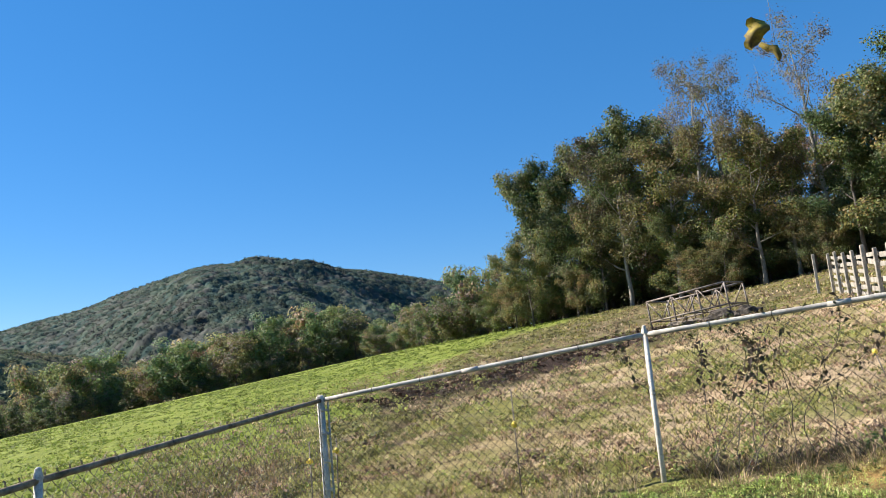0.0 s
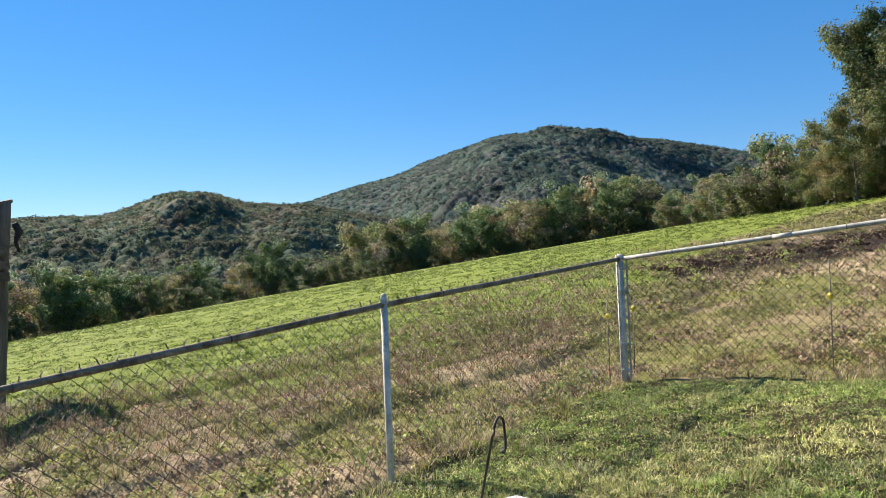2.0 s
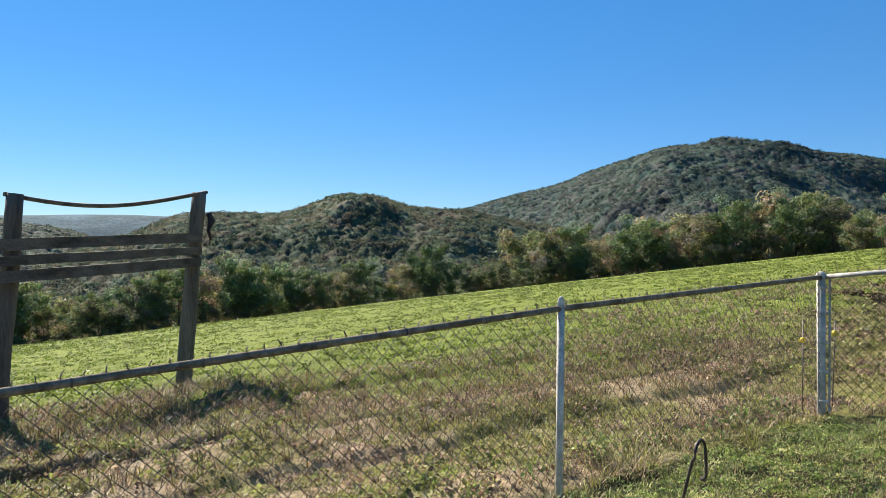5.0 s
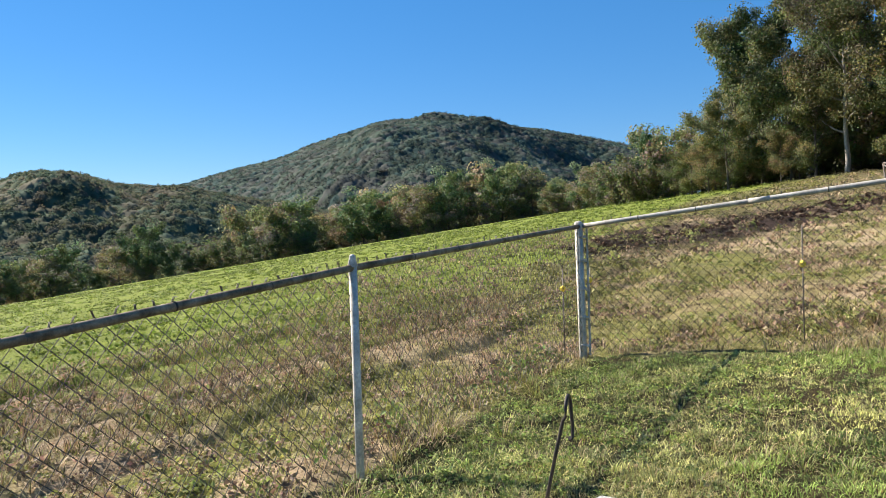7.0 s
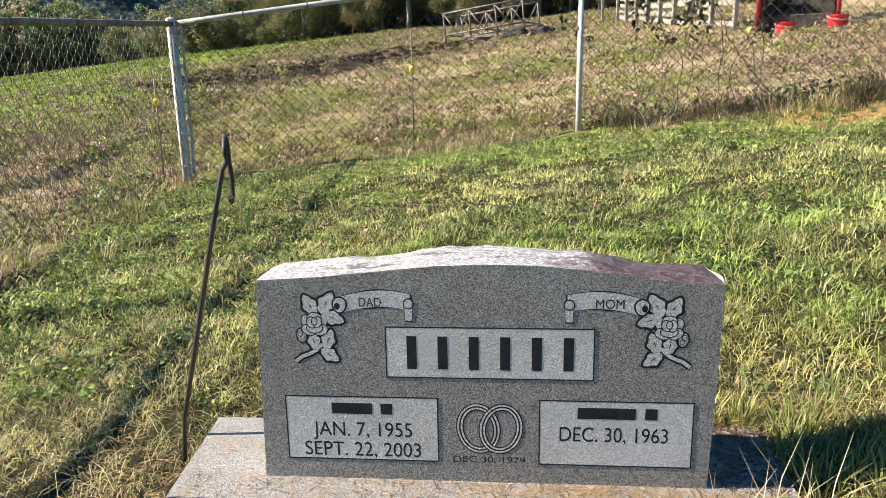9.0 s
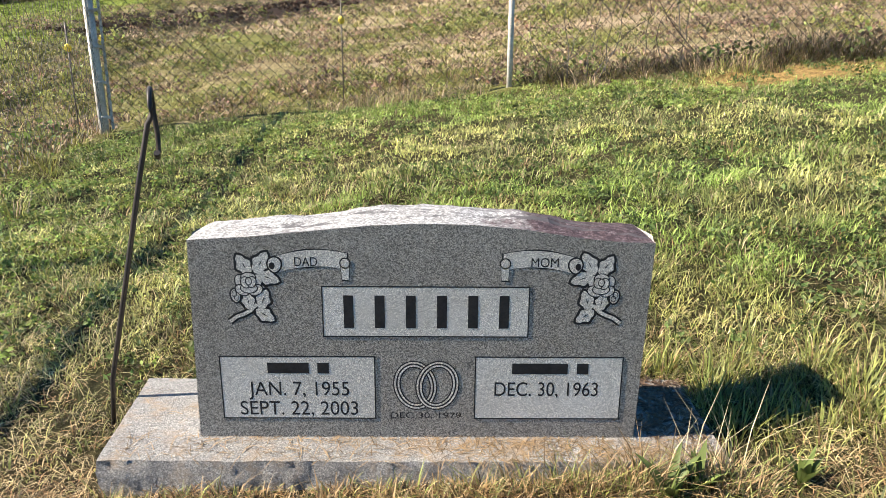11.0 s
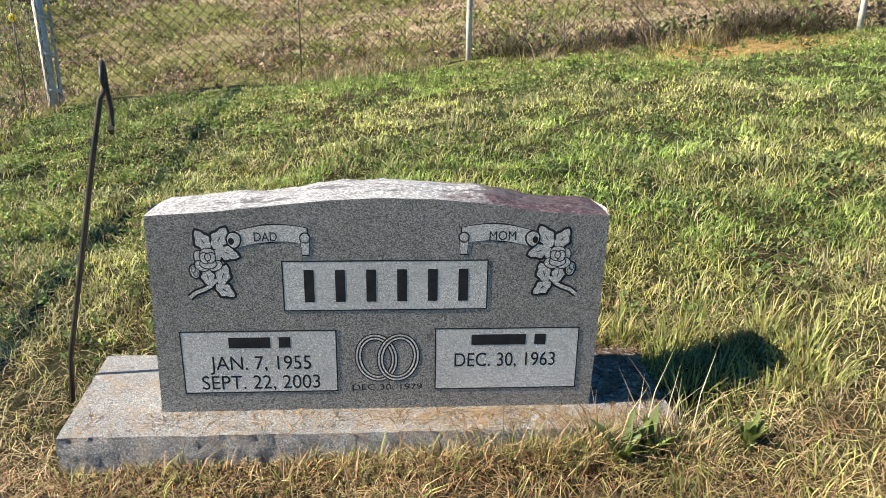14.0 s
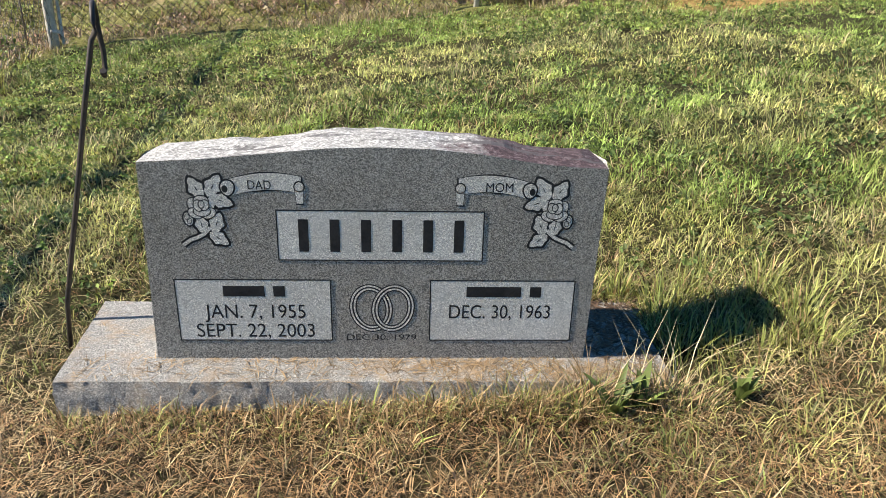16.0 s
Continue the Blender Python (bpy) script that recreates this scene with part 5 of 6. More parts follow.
# ---------------------------------------------------------------- a dangling leaf


def dangling_leaf():
    ex, ey, ez = 1.535, -0.52, 2.025
    t = empty("dangling_leaf", pose(ex, ey, ez), "curled yellow dead leaf dangling from a thread", "leaf")
    bm = bmesh.new()
    rows = []
    for i in range(9):
        u = i / 8
        w = 0.019 * math.sin(math.pi * min(1, u * 0.9 + 0.1)) ** 0.7 * (1 + 0.2 * math.sin(u * 17))
        rows.append([bm.verts.new((w * s + 0.008 * math.sin(u * 5), 0.012 * abs(s) + 0.006 * math.sin(u * 9 + s), -0.055 * u + 0.028)) for s in (-1, -0.5, 0, 0.5, 1)])
    for a, b in zip(rows, rows[1:]):
        for j in range(4):
            bm.faces.new((a[j], a[j + 1], b[j + 1], b[j])).smooth = True
    part("blade", bm, two_tone("dead_leaf", (0.30, 0.24, 0.02), (0.10, 0.07, 0.02), 60.0, 0.7), t)
    part("twist", tube_bm([(0.006, 0, -0.024), (0.018, 0.004, -0.034), (0.028, 0, -0.038), (0.033, 0.002, -0.052), (0.031, 0, -0.062)], [0.004, 0.006, 0.007, 0.006, 0.002], 6), two_tone("dead_leaf_curl", (0.24, 0.18, 0.02), (0.08, 0.06, 0.02), 60.0, 0.7), t)
    part("thread", tube_bm([(0.03, 0, -0.035), (0.03, 0.0, 0.04), (0.028, 0, 0.5)], 0.0004, 4), PALE_WOOD, t)


dangling_leaf()

# ---------------------------------------------------------------- grass, weeds and vines


def blades(x, y, z, length, width, lean, tint, rng, dirs=None):
    """Bent blades, three faces each, as arrays."""
    n = len(x)
    a = rng.random(n) * 2 * np.pi if dirs is None else dirs
    dx, dy = np.cos(a), np.sin(a)
    px, py = -dy, dx
    base = np.c_[x, y, z - 0.01]
    pts = []
    for t, w in ((0.0, 1.0), (0.55, 0.85)):
        off = lean * length * t ** 1.8
        up = length * t * np.sqrt(np.clip(1 - (lean * t) ** 2 * 0.6, 0.05, 1)) * (1 - 0.5 * smooth(0.7, 1.0, lean))
        c = base + np.c_[dx * off, dy * off, up]
        s = np.c_[px, py, np.zeros(n)] * (width * w * 0.5)[:, None]
        pts += [c - s, c + s]
    off = lean * length
    arch = 0.42 * smooth(0.72, 1.0, lean)
    tip = base + np.c_[dx * off, dy * off, length * (np.sqrt(np.clip(1 - lean ** 2 * 0.75, 0.04, 1)) - arch)]
    pts.append(tip)
    v = np.stack(pts, 1).reshape(-1, 3)
    k = np.arange(n)[:, None] * 5
    tri = np.concatenate([k + np.array(f) for f in ((0, 1, 3), (0, 3, 2), (2, 3, 4))])
    return v, tri, np.repeat(tint, 5, 0)


def scatter_stuff(name, label, category, pieces, mat):
    vs, fs, ts, o = [], [], [], 0
    for v, f, t in pieces:
        vs.append(v), fs.append(f + o), ts.append(t)
        o += len(v)
    ob = part(name, fast_mesh(name, np.concatenate(vs), np.concatenate(fs), np.concatenate(ts)), mat)
    return tagged(ob, label, category, kind="stuff")


def free_of_stone(x, y, pad=0.0):
    return ~((np.abs(x + 0.015) < 0.645 + pad) & (y > -0.10 - pad) & (y < 0.275 + pad))


def lawn_grass():
    rng = np.random.default_rng(31)
    pieces = []
    for x0, x1, y0, y1, per, lo, hi, w in ((-1.5, 1.7, -0.75, 0.75, 30000, 0.02, 0.072, 0.0027), (-1.7, 2.3, 0.75, 1.7, 16000, 0.02, 0.068, 0.0036), (1.7, 2.6, -0.75, 0.75, 10000, 0.02, 0.066, 0.0034), (-1.7, -1.5, -0.75, 0.75, 10000, 0.02, 0.066, 0.0034), (-2.4, 4.6, 1.7, 4.3, 9500, 0.02, 0.052, 0.0042), (-2.4, -1.7, -1.0, 1.6, 3000, 0.03, 0.08, 0.0055),
                                          (2.6, 5.0, -0.75, 1.7, 3000, 0.03, 0.085, 0.0055), (-2.4, 4.0, -3.2, -0.75, 5500, 0.025, 0.07, 0.0065), (4.0, 9.0, -3.2, -0.75, 2000, 0.03, 0.085, 0.010), (-2.4, 9.0, -6.0, -3.2, 2000, 0.03, 0.085, 0.011), (4.6, 9.0, 1.7, 4.2, 1300, 0.03, 0.085, 0.010), (5.0, 9.0, -0.75, 1.7, 1300, 0.03, 0.085, 0.010)):
        n = int((x1 - x0) * (y1 - y0) * per)
        x, y = rng.uniform(x0, x1, n), rng.uniform(y0, y1, n)
        ok = free_of_stone(x, y)
        bare = np.exp(-((x - 2.55) / 0.75) ** 2 - ((y - 3.9) / 0.36) ** 2)
        clump = fractal(x, y, 0.16, 41)
        ok &= (rng.random(n) > bare * 0.95) & (clump * 0.6 + 0.4 * fractal(x, y, 0.07, 47) + 0.3 * rng.random(n) > 0.6)
        x, y, clump = x[ok], y[ok], clump[ok]
        n = len(x)
        tall = fractal(x, y, 0.55, 45)
        length = (lo + (hi - lo) * rng.random(n) ** 1.6) * (0.55 + 0.95 * tall)
        dry = np.clip(0.10 + smooth(0.33, 0.62, fractal(x, y, 0.8, 21) * 0.4 + fractal(x, y, 0.2, 52) * 0.6) * 0.5 + 1.05 * np.exp(-(((x + 0.4) / 1.9) ** 2 + ((y + 0.62) / 0.55) ** 2)) + 0.35 * np.exp(-(((x + 1.0) / 0.4) ** 2 + ((y - 0.1) / 0.6) ** 2)) - 0.55 * smooth(0.47, 0.62, fractal(x, y, 0.9, 57)) * smooth(-0.1, 0.35, y), 0.05, 0.96)
        dry = dry * (1 - 0.76 * smooth(0.3, 1.2, y))
        straw = rng.random(n) < dry
        lush = (smooth(0.47, 0.62, fractal(x, y, 0.9, 57)) * smooth(-0.1, 0.35, y))[:, None]
        g = np.array((0.225, 0.245, 0.085)) * (0.4 + 1.6 * rng.random(n))[:, None] * (1 + np.array((0.32, 0.12, 0.1)) * rng.random(n)[:, None])
        g = g * (1 - lush) + lush * np.array((0.205, 0.275, 0.065)) * (0.45 + 1.05 * rng.random(n))[:, None]
        s = np.array((0.72, 0.59, 0.33)) * (0.2 + 1.15 * rng.random(n) ** 1.2)[:, None]
        brown = np.exp(-((y + 0.55) / 0.42) ** 2)[:, None]
        s = s * (1 - 0.85 * brown) + 0.85 * brown * np.array((0.60, 0.35, 0.16)) * (0.05 + 1.2 * rng.random(n) ** 1.8)[:, None]
        patchy = 0.58 + 0.8 * smooth(0.3, 0.7, fractal(x, y, 0.11, 49))
        # blades behind the stone are brightened in colour to offset their own shade
        t = np.where(straw[:, None], s, g) * ((1 + 0.4 * smooth(0.2, 1.4, y) + 0.2 * smooth(1.5, 3.0, y)) * patchy)[:, None]
        lean = np.where(straw, 0.8 + 0.2 * rng.random(n) ** 0.7, 0.5 + 0.5 * rng.random(n) ** 0.7)
        pieces.append(blades(x, y, height(x, y), length * np.where(straw, 1.15, 1.0), np.full(n, w) * np.where(straw, 0.7, 1.0), lean, t, rng))
    scatter_stuff("lawn_grass", "rough mown grass, green mixed with dry straw", "grass", pieces, BLADE)


lawn_grass()


def clippings():
    """Dry stems lying on the base and across the lawn, and dark litter that deepens the stone's shadow."""
    rng = np.random.default_rng(37)
    n = 2600
    x = rng.uniform(-0.63, 0.62, n)
    y = np.where(rng.random(n) < 0.7, -0.004 - 0.09 * rng.random(n) ** (1.8 - 1.0 * smooth(-0.1, 0.5, x)), rng.uniform(0.0, 0.26, n))
    ok = (y < -0.002) | (np.abs(x) > 0.475)
    ok &= rng.random(n) < 0.22 + 0.75 * smooth(-0.3, 0.35, x)
    x, y = x[ok], y[ok]
    n = len(x)
    t = np.array((0.42, 0.29, 0.16)) * (0.25 + 1.0 * rng.random(n))[:, None]
    a = blades(x, y, np.full(n, 0.012), 0.018 + 0.05 * rng.random(n), np.full(n, 0.0016), np.full(n, 0.995), t, rng)
    a[0][:, 2] = np.clip(a[0][:, 2] * 0.25, 0.0008, 0.012)
    # dark litter added where the stone's shadow falls, to deepen that shade
    n = 420
    x, y = 0.475 + 0.15 * rng.random(n), 0.27 * rng.random(n) ** 0.8
    t = np.array((0.20, 0.13, 0.085)) * (0.2 + 0.9 * rng.random(n))[:, None]
    c = blades(x, y, np.full(n, 0.012), 0.015 + 0.03 * rng.random(n), 0.002 + 0.007 * rng.random(n), np.full(n, 0.99), t, rng)
    c[0][:, 2] = np.clip(c[0][:, 2] * 0.3, 0.0008, 0.012)
    n = 7000
    x, y = rng.uniform(-1.6, 2.8, n), -0.75 + 4.2 * rng.random(n) ** 1.3
    ok = free_of_stone(x, y, 0.12) & (fractal(x, y, 0.4, 39) + 0.4 * rng.random(n) > 0.62)
    x, y = x[ok], y[ok]
    n = len(x)
    t = np.array((0.62, 0.50, 0.26)) * (0.35 + 0.85 * rng.random(n))[:, None]
    b = blades(x, y, height(x, y) + 0.025, 0.06 + 0.14 * rng.random(n) ** 1.5, 0.0014 + 0.0005 * np.maximum(y, 0), 0.88 + 0.12 * rng.random(n), t, rng)
    floor_z = np.repeat(height(x, y) + 0.025, 5)
    b[0][:, 2] = floor_z + (b[0][:, 2] - floor_z) * 0.4
    # thatch: short brown stems lying thick in front of the base and thinner over the rest
    n = 30000
    x, y = rng.uniform(-1.5, 1.7, n), np.where(rng.random(n) < 0.75, -0.1 - 0.65 * rng.random(n), rng.uniform(-0.2, 0.9, n))
    ok = free_of_stone(x, y, 0.01) & (fractal(x, y, 0.13, 38) + 0.35 * rng.random(n) > 0.5)
    x, y = x[ok], y[ok]
    n = len(x)
    t = np.array((0.45, 0.265, 0.125)) * (0.06 + 1.15 * rng.random(n) ** 1.9)[:, None]
    e = blades(x, y, height(x, y) + 0.012, 0.02 + 0.06 * rng.random(n) ** 1.5, np.full(n, 0.0018), 0.85 + 0.15 * rng.random(n), t, rng)
    floor_z = np.repeat(height(x, y) + 0.008, 5)
    e[0][:, 2] = floor_z + (e[0][:, 2] - floor_z) * np.repeat(0.25 + 0.7 * rng.random(n), 5)
    scatter_stuff("dry_clippings", "dry tan grass clippings and stems, dark bits deepening the stone's shadow", "clippings", [a, b, c, e], BLADE)


clippings()


def clumps(rng, cx, cy, per, spread, lo, hi, w, green, lean=(0.4, 0.75), tall=None):
    """Tufts of blades leaning outwards from their own middles; green: the share of live blades in each."""
    m = len(cx)
    a, r = rng.random(m * per) * 2 * np.pi, rng.random(m * per) ** 0.7
    sp = np.repeat(spread * (0.5 + rng.random(m)), per)
    x, y = np.repeat(cx, per) + np.cos(a) * r * sp, np.repeat(cy, per) + np.sin(a) * r * sp
    n = m * per
    live = rng.random(n) < np.repeat(green, per)
    dead = np.array((0.47, 0.345, 0.215)) * (0.12 + 1.35 * rng.random(n) ** 1.2)[:, None]
    olive = np.array((0.25, 0.265, 0.08)) * (0.25 + 1.3 * rng.random(n))[:, None] * (1 + np.array((0.3, 0.1, 0)) * rng.random(n)[:, None])
    length = (lo + (hi - lo) * rng.random(n) ** 1.3) * np.repeat(0.5 + rng.random(m) if tall is None else tall, per)
    ln = lean[0] + (lean[1] - lean[0]) * r + 0.3 * rng.random(n)
    return blades(x, y, height(x, y), length, np.full(n, w), np.clip(ln, 0, 0.97), np.where(live[:, None], olive, dead), rng, a)


def pasture():
    rng = np.random.default_rng(43)
    pieces = []
    # low tufts with bare soil between them, more of them green towards the open field
    for cnt, x0, x1, y0, y1, per, lo, hi, w, cut in ((6800, -9.5, -2.5, -4, 10, 18, 0.025, 0.10, 0.009, 0.5), (4800, -2.4, 8, 4.5, 12, 18, 0.025, 0.10, 0.009, 0.52), (3800, -17, 8, 9, 30, 14, 0.05, 0.15, 0.02, 0.5), (1800, -12, 10, 28, 56, 12, 0.08, 0.25, 0.04, 0.45)):
        cx, cy = rng.uniform(x0, x1, cnt), rng.uniform(y0, y1, cnt)
        mud = np.exp(-(((0.44 * (cx + 5.0) + 0.9 * (cy - 19)) / 8) ** 2 + ((0.9 * (cx + 5.0) - 0.44 * (cy - 19)) / 2.2) ** 2))
        ok = (in_plot(cx, cy) < 0.1) & (fractal(cx, cy, 0.9, 63) + 0.3 * rng.random(cnt) - 0.3 * mud > cut)
        cx, cy = cx[ok], cy[ok]
        green = np.clip(0.15 + smooth(0.42, 0.6, fractal(cx, cy, 1.4, 66)) * 0.75 + 0.5 * smooth(-5.5, -7.5, cx), 0, 0.95)
        pieces.append(clumps(rng, cx, cy, per, 0.075 if lo < 0.05 else 0.14, lo, hi, w, green, tall=0.35 + 1.0 * fractal(cx, cy, 1.7, 61)))
    # rows of dead upright stalks along the old plough lines and the low bank
    for k, (rx, rk, wide) in enumerate(((-4.9, 0.05, 0.3), (-5.95, 0.055, 0.2), (-6.6, 0.06, 0.35), (-7.6, 0.06, 0.25))):
        m = 420
        cy = rng.uniform(-4, 8, m)
        cx = rx + rk * cy + rng.normal(size=m) * wide
        v, f, t = clumps(rng, cx, cy, 12, 0.07, 0.05, 0.20, 0.006, np.full(m, 0.2), (0.25, 0.8))
        pieces.append((v, f, t * np.array((0.55, 0.48, 0.45))))
    # a stand of dead weeds round the feet of the board frame
    m = 520
    cx, cy = -8.4 + 0.75 * rng.normal(size=m), -1.0 + 1.9 * rng.normal(size=m)
    v, f, t = clumps(rng, cx, cy, 14, 0.09, 0.08, 0.34, 0.006, np.full(m, 0.2), (0.2, 0.7), tall=0.35 + 0.9 * fractal(cx, cy, 0.9, 64))
    pieces.append((v, f, t * np.array((0.6, 0.53, 0.5))))
    m = 46
    pieces.append(clumps(rng, -0.2 + 0.35 * rng.normal(size=m), 4.3 + 0.14 * rng.normal(size=m), 26, 0.08, 0.04, 0.17, 0.004, np.full(m, 0.3), (0.3, 0.9)))
    m = 70
    v, f, t = clumps(rng, rng.uniform(-2.3, 0.4, m), 5.15 + 0.14 * rng.normal(size=m), 22, 0.09, 0.04, 0.13, 0.005, np.full(m, 0.35), (0.3, 0.85))
    pieces.append((v, f, t * np.array((0.6, 0.52, 0.48))))
    # dark twiggy brush outside the upper fence
    for x0, x1, m, tall in ((0.75, 2.1, 60, 0.30), (2.5, 3.3, 60, 0.36), (3.3, 6.2, 50, 0.26), (-2.3, 0.4, 26, 0.16)):
        cx = rng.uniform(x0, x1, m)
        cy = np.interp(cx, [CP[0], RP[0], TP[0], FP[0]], [CP[1], RP[1], TP[1], FP[1]]) + 0.06 + 0.14 * np.abs(rng.normal(size=m))
        v, f, t = clumps(rng, cx, cy, 30, 0.10, tall * 0.3, tall, 0.0035, np.full(m, 0.4), (0.3, 0.9), tall=0.3 + 1.1 * fractal(cx, cy, 0.4, 68))
        pieces.append((v, f, t * 0.5))
    # weeds along the foot of the wire
    for (a, b), cnt, size, green in (((NP, LP), 60, 0.16, 0.5), ((LP, CP), 70, 0.17, 0.7), ((CP, RP), 40, 0.08, 0.35), ((RP, TP), 120, 0.15, 0.4), ((TP, FP), 80, 0.15, 0.4)):
        s = rng.random(cnt)
        off = rng.normal(size=cnt) * (0.2 if size > 0.1 else 0.08) + 0.05
        length = math.hypot(b[0] - a[0], b[1] - a[1])
        cx, cy = a[0] + (b[0] - a[0]) * s - (b[1] - a[1]) / length * off, a[1] + (b[1] - a[1]) * s + (b[0] - a[0]) / length * off
        pieces.append(clumps(rng, cx, cy, 34, 0.10, size * 0.3, size, 0.005, np.clip(green + 0.3 * rng.normal(size=cnt), 0, 1), (0.35, 0.85), tall=0.15 + 1.7 * smooth(0.3, 0.75, fractal(cx, cy, 0.55, 67))))
    scatter_stuff("pasture_weeds", "dead brown weeds and green tufts in the pasture", "weeds", pieces, BLADE)


pasture()


def litter():
    rng = np.random.default_rng(77)
    vs = []
    for n, x0, x1, y0, y1, lo, hi, w in ((42000, -9.5, -2.5, -4, 10, 0.02, 0.07, 0.008), (30000, -2.4, 8, 4.45, 12, 0.02, 0.07, 0.008), (18000, -14, 9, 10, 30, 0.06, 0.14, 0.018)):
        x, y = rng.uniform(x0, x1, n), rng.uniform(y0, y1, n)
        ok = (in_plot(x, y) < 0.1) & (fractal(x, y, 0.5, 81) + 0.4 * rng.random(n) > 0.62)
        x, y = x[ok], y[ok]
        n = len(x)
        t = land_tint(x, y) * (0.45 + 1.1 * rng.random(n))[:, None] + 0.25 * np.array((0.38, 0.28, 0.18)) * rng.random(n)[:, None]
        vs.append(blades(x, y, height(x, y) + 0.012, lo + (hi - lo) * rng.random(n), np.full(n, w), 0.85 + 0.14 * rng.random(n), t, rng))
    scatter_stuff("ground_litter", "dead stems and low weeds lying over the pasture", "litter", vs, BLADE)
    n = 15000
    r, a = 8 + 97 * rng.random(n) ** 1.2, np.radians(rng.uniform(5, 98, n))
    x, y = -np.sin(a) * r, np.cos(a) * r
    ok = (fractal(x, y, 4.0, 75) + 0.45 * rng.random(n) > 0.62) & (x < -4)
    x, y, r = x[ok], y[ok], r[ok]
    n = len(x)
    size = (0.06 + 0.16 * rng.random(n) ** 2) * (1 + r / 90)
    t = land_tint(x, y) * np.array((0.86, 0.92, 0.8)) * (0.5 + 1.0 * rng.random(n))[:, None]
    q, f, tt = leaf_cloud(np.c_[x, y, height(x, y)], np.stack([size * 1.8, size * 1.8, size * 0.7], -1), 26, np.repeat(0.045 + 0.0011 * r, 26), t, rng, 0.2, 0.0, 0.8, mottle=0.12)
    tagged(part("pasture_tufts", fast_mesh("pasture_tufts", q, f, tt), LEAF), "low darker green tufts across the pasture", "tufts", kind="stuff")
    # clods of turned soil in the trampled ground
    m = 450
    u, v = rng.uniform(-5.5, 9, m), rng.normal(size=m) * 0.9
    x, y = -5.0 + 0.44 * u + 0.9 * v, 19 + 0.9 * u - 0.44 * v
    ok = in_plot(x, y) < 0.1
    x, y = x[ok], y[ok]
    m = len(x)
    size = 0.04 + 0.09 * rng.random(m) ** 2
    t = np.array((0.06, 0.04, 0.03)) * (0.6 + 0.9 * rng.random(m))[:, None]
    q, f, tt = leaf_cloud(np.c_[x, y, height(x, y) + size * 0.1], np.stack([size, size, size * 0.6], -1), 14, 0.12, t, rng, 0.8, 0.0, 0.0, 3.0)
    tagged(part("soil_clods", fast_mesh("soil_clods", q, f, tt), FARLEAF), "dark clods of trampled soil in the pasture", "soil", kind="stuff")


litter()


def leafy_weeds():
    """Small broad-leaved weeds, dead and green, over the pasture; a row of them outside the wire; low dark clover-like
    tufts for the lawn's shaded gaps.
    """
    rng = np.random.default_rng(123)
    cs, rs, ts, zs = [], [], [], []
    for m, x0, x1, y0, y1, lo, hi, cut in ((8500, -9.0, -2.6, -4, 9, 0.03, 0.09, 0.66), (5000, -2.4, 7, 4.6, 12, 0.03, 0.09, 0.67), (2600, -13, 7, 9, 26, 0.06, 0.16, 0.62)):
        x, y = rng.uniform(x0, x1, m), rng.uniform(y0, y1, m)
        ok = (in_plot(x, y) < 0.1) & (fractal(x, y, 0.8, 125) + 0.35 * rng.random(m) > cut)
        x, y = x[ok], y[ok]
        m = len(x)
        size = lo + (hi - lo) * rng.random(m) ** 1.8
        green = (rng.random(m) < 0.25 + 0.5 * smooth(0.45, 0.6, fractal(x, y, 1.4, 66)))[:, None]
        t = np.where(green, np.array((0.25, 0.265, 0.08)), np.array((0.30, 0.215, 0.14))) * (0.3 + 1.2 * rng.random(m))[:, None]
        cs.append(np.c_[x, y, height(x, y) + size * 0.5]), rs.append(np.stack([size * 1.3, size * 1.3, size * 0.8], -1)), ts.append(t), zs.append(size * 0.5)
    for a, b, m, live in ((LP, CP, 60, 0.8), (NP, LP, 40, 0.6), (RP, TP, 110, 0.4), (TP, FP, 60, 0.4)):
        k = rng.random(m)
        L = math.hypot(b[0] - a[0], b[1] - a[1])
        off = 0.12 + np.abs(rng.normal(size=m)) * 0.22
        x, y = a[0] + (b[0] - a[0]) * k - (b[1] - a[1]) / L * off, a[1] + (b[1] - a[1]) * k + (b[0] - a[0]) / L * off
        size = 0.05 + 0.09 * rng.random(m) ** 1.5
        t = np.where((rng.random(m) < live)[:, None], np.array((0.16, 0.20, 0.06)), np.array((0.17, 0.115, 0.075))) * (0.5 + 0.8 * rng.random(m))[:, None]
        cs.append(np.c_[x, y, height(x, y) + size * 0.7]), rs.append(np.stack([size * 1.2, size * 1.2, size], -1)), ts.append(t), zs.append(size * 0.4)
    c = np.concatenate(cs)
    q, f, tt = leaf_cloud(c, np.concatenate(rs), 22, np.repeat(np.concatenate(zs), 22), np.concatenate(ts), rng, 0.2, 0.1, 0.4, 0.8, 0.16)
    tagged(part("leafy_weeds", fast_mesh("leafy_weeds", q, f, tt), LEAF), "small dead and green leafy weeds over the pasture", "weeds", kind="stuff")
    # dark tufts like clover, their tone standing in for shaded gaps in the lawn
    m = 3200
    x, y = rng.uniform(-2.3, 3.6, m), rng.uniform(0.3, 4.2, m)
    ok = free_of_stone(x, y, 0.03) & (fractal(x, y, 0.35, 127) + 0.3 * rng.random(m) > 0.66)
    x, y = x[ok], y[ok]
    m = len(x)
    size = 0.018 + 0.02 * rng.random(m)
    t = np.array((0.12, 0.165, 0.05)) * (0.5 + 0.9 * rng.random(m))[:, None]
    q, f, tt = leaf_cloud(np.c_[x, y, height(x, y) + 0.022], np.stack([size * 1.5, size * 1.5, size], -1), 16, 0.018, t, rng, 0.1, 0.1, 0.8, 0.6, 0.16)
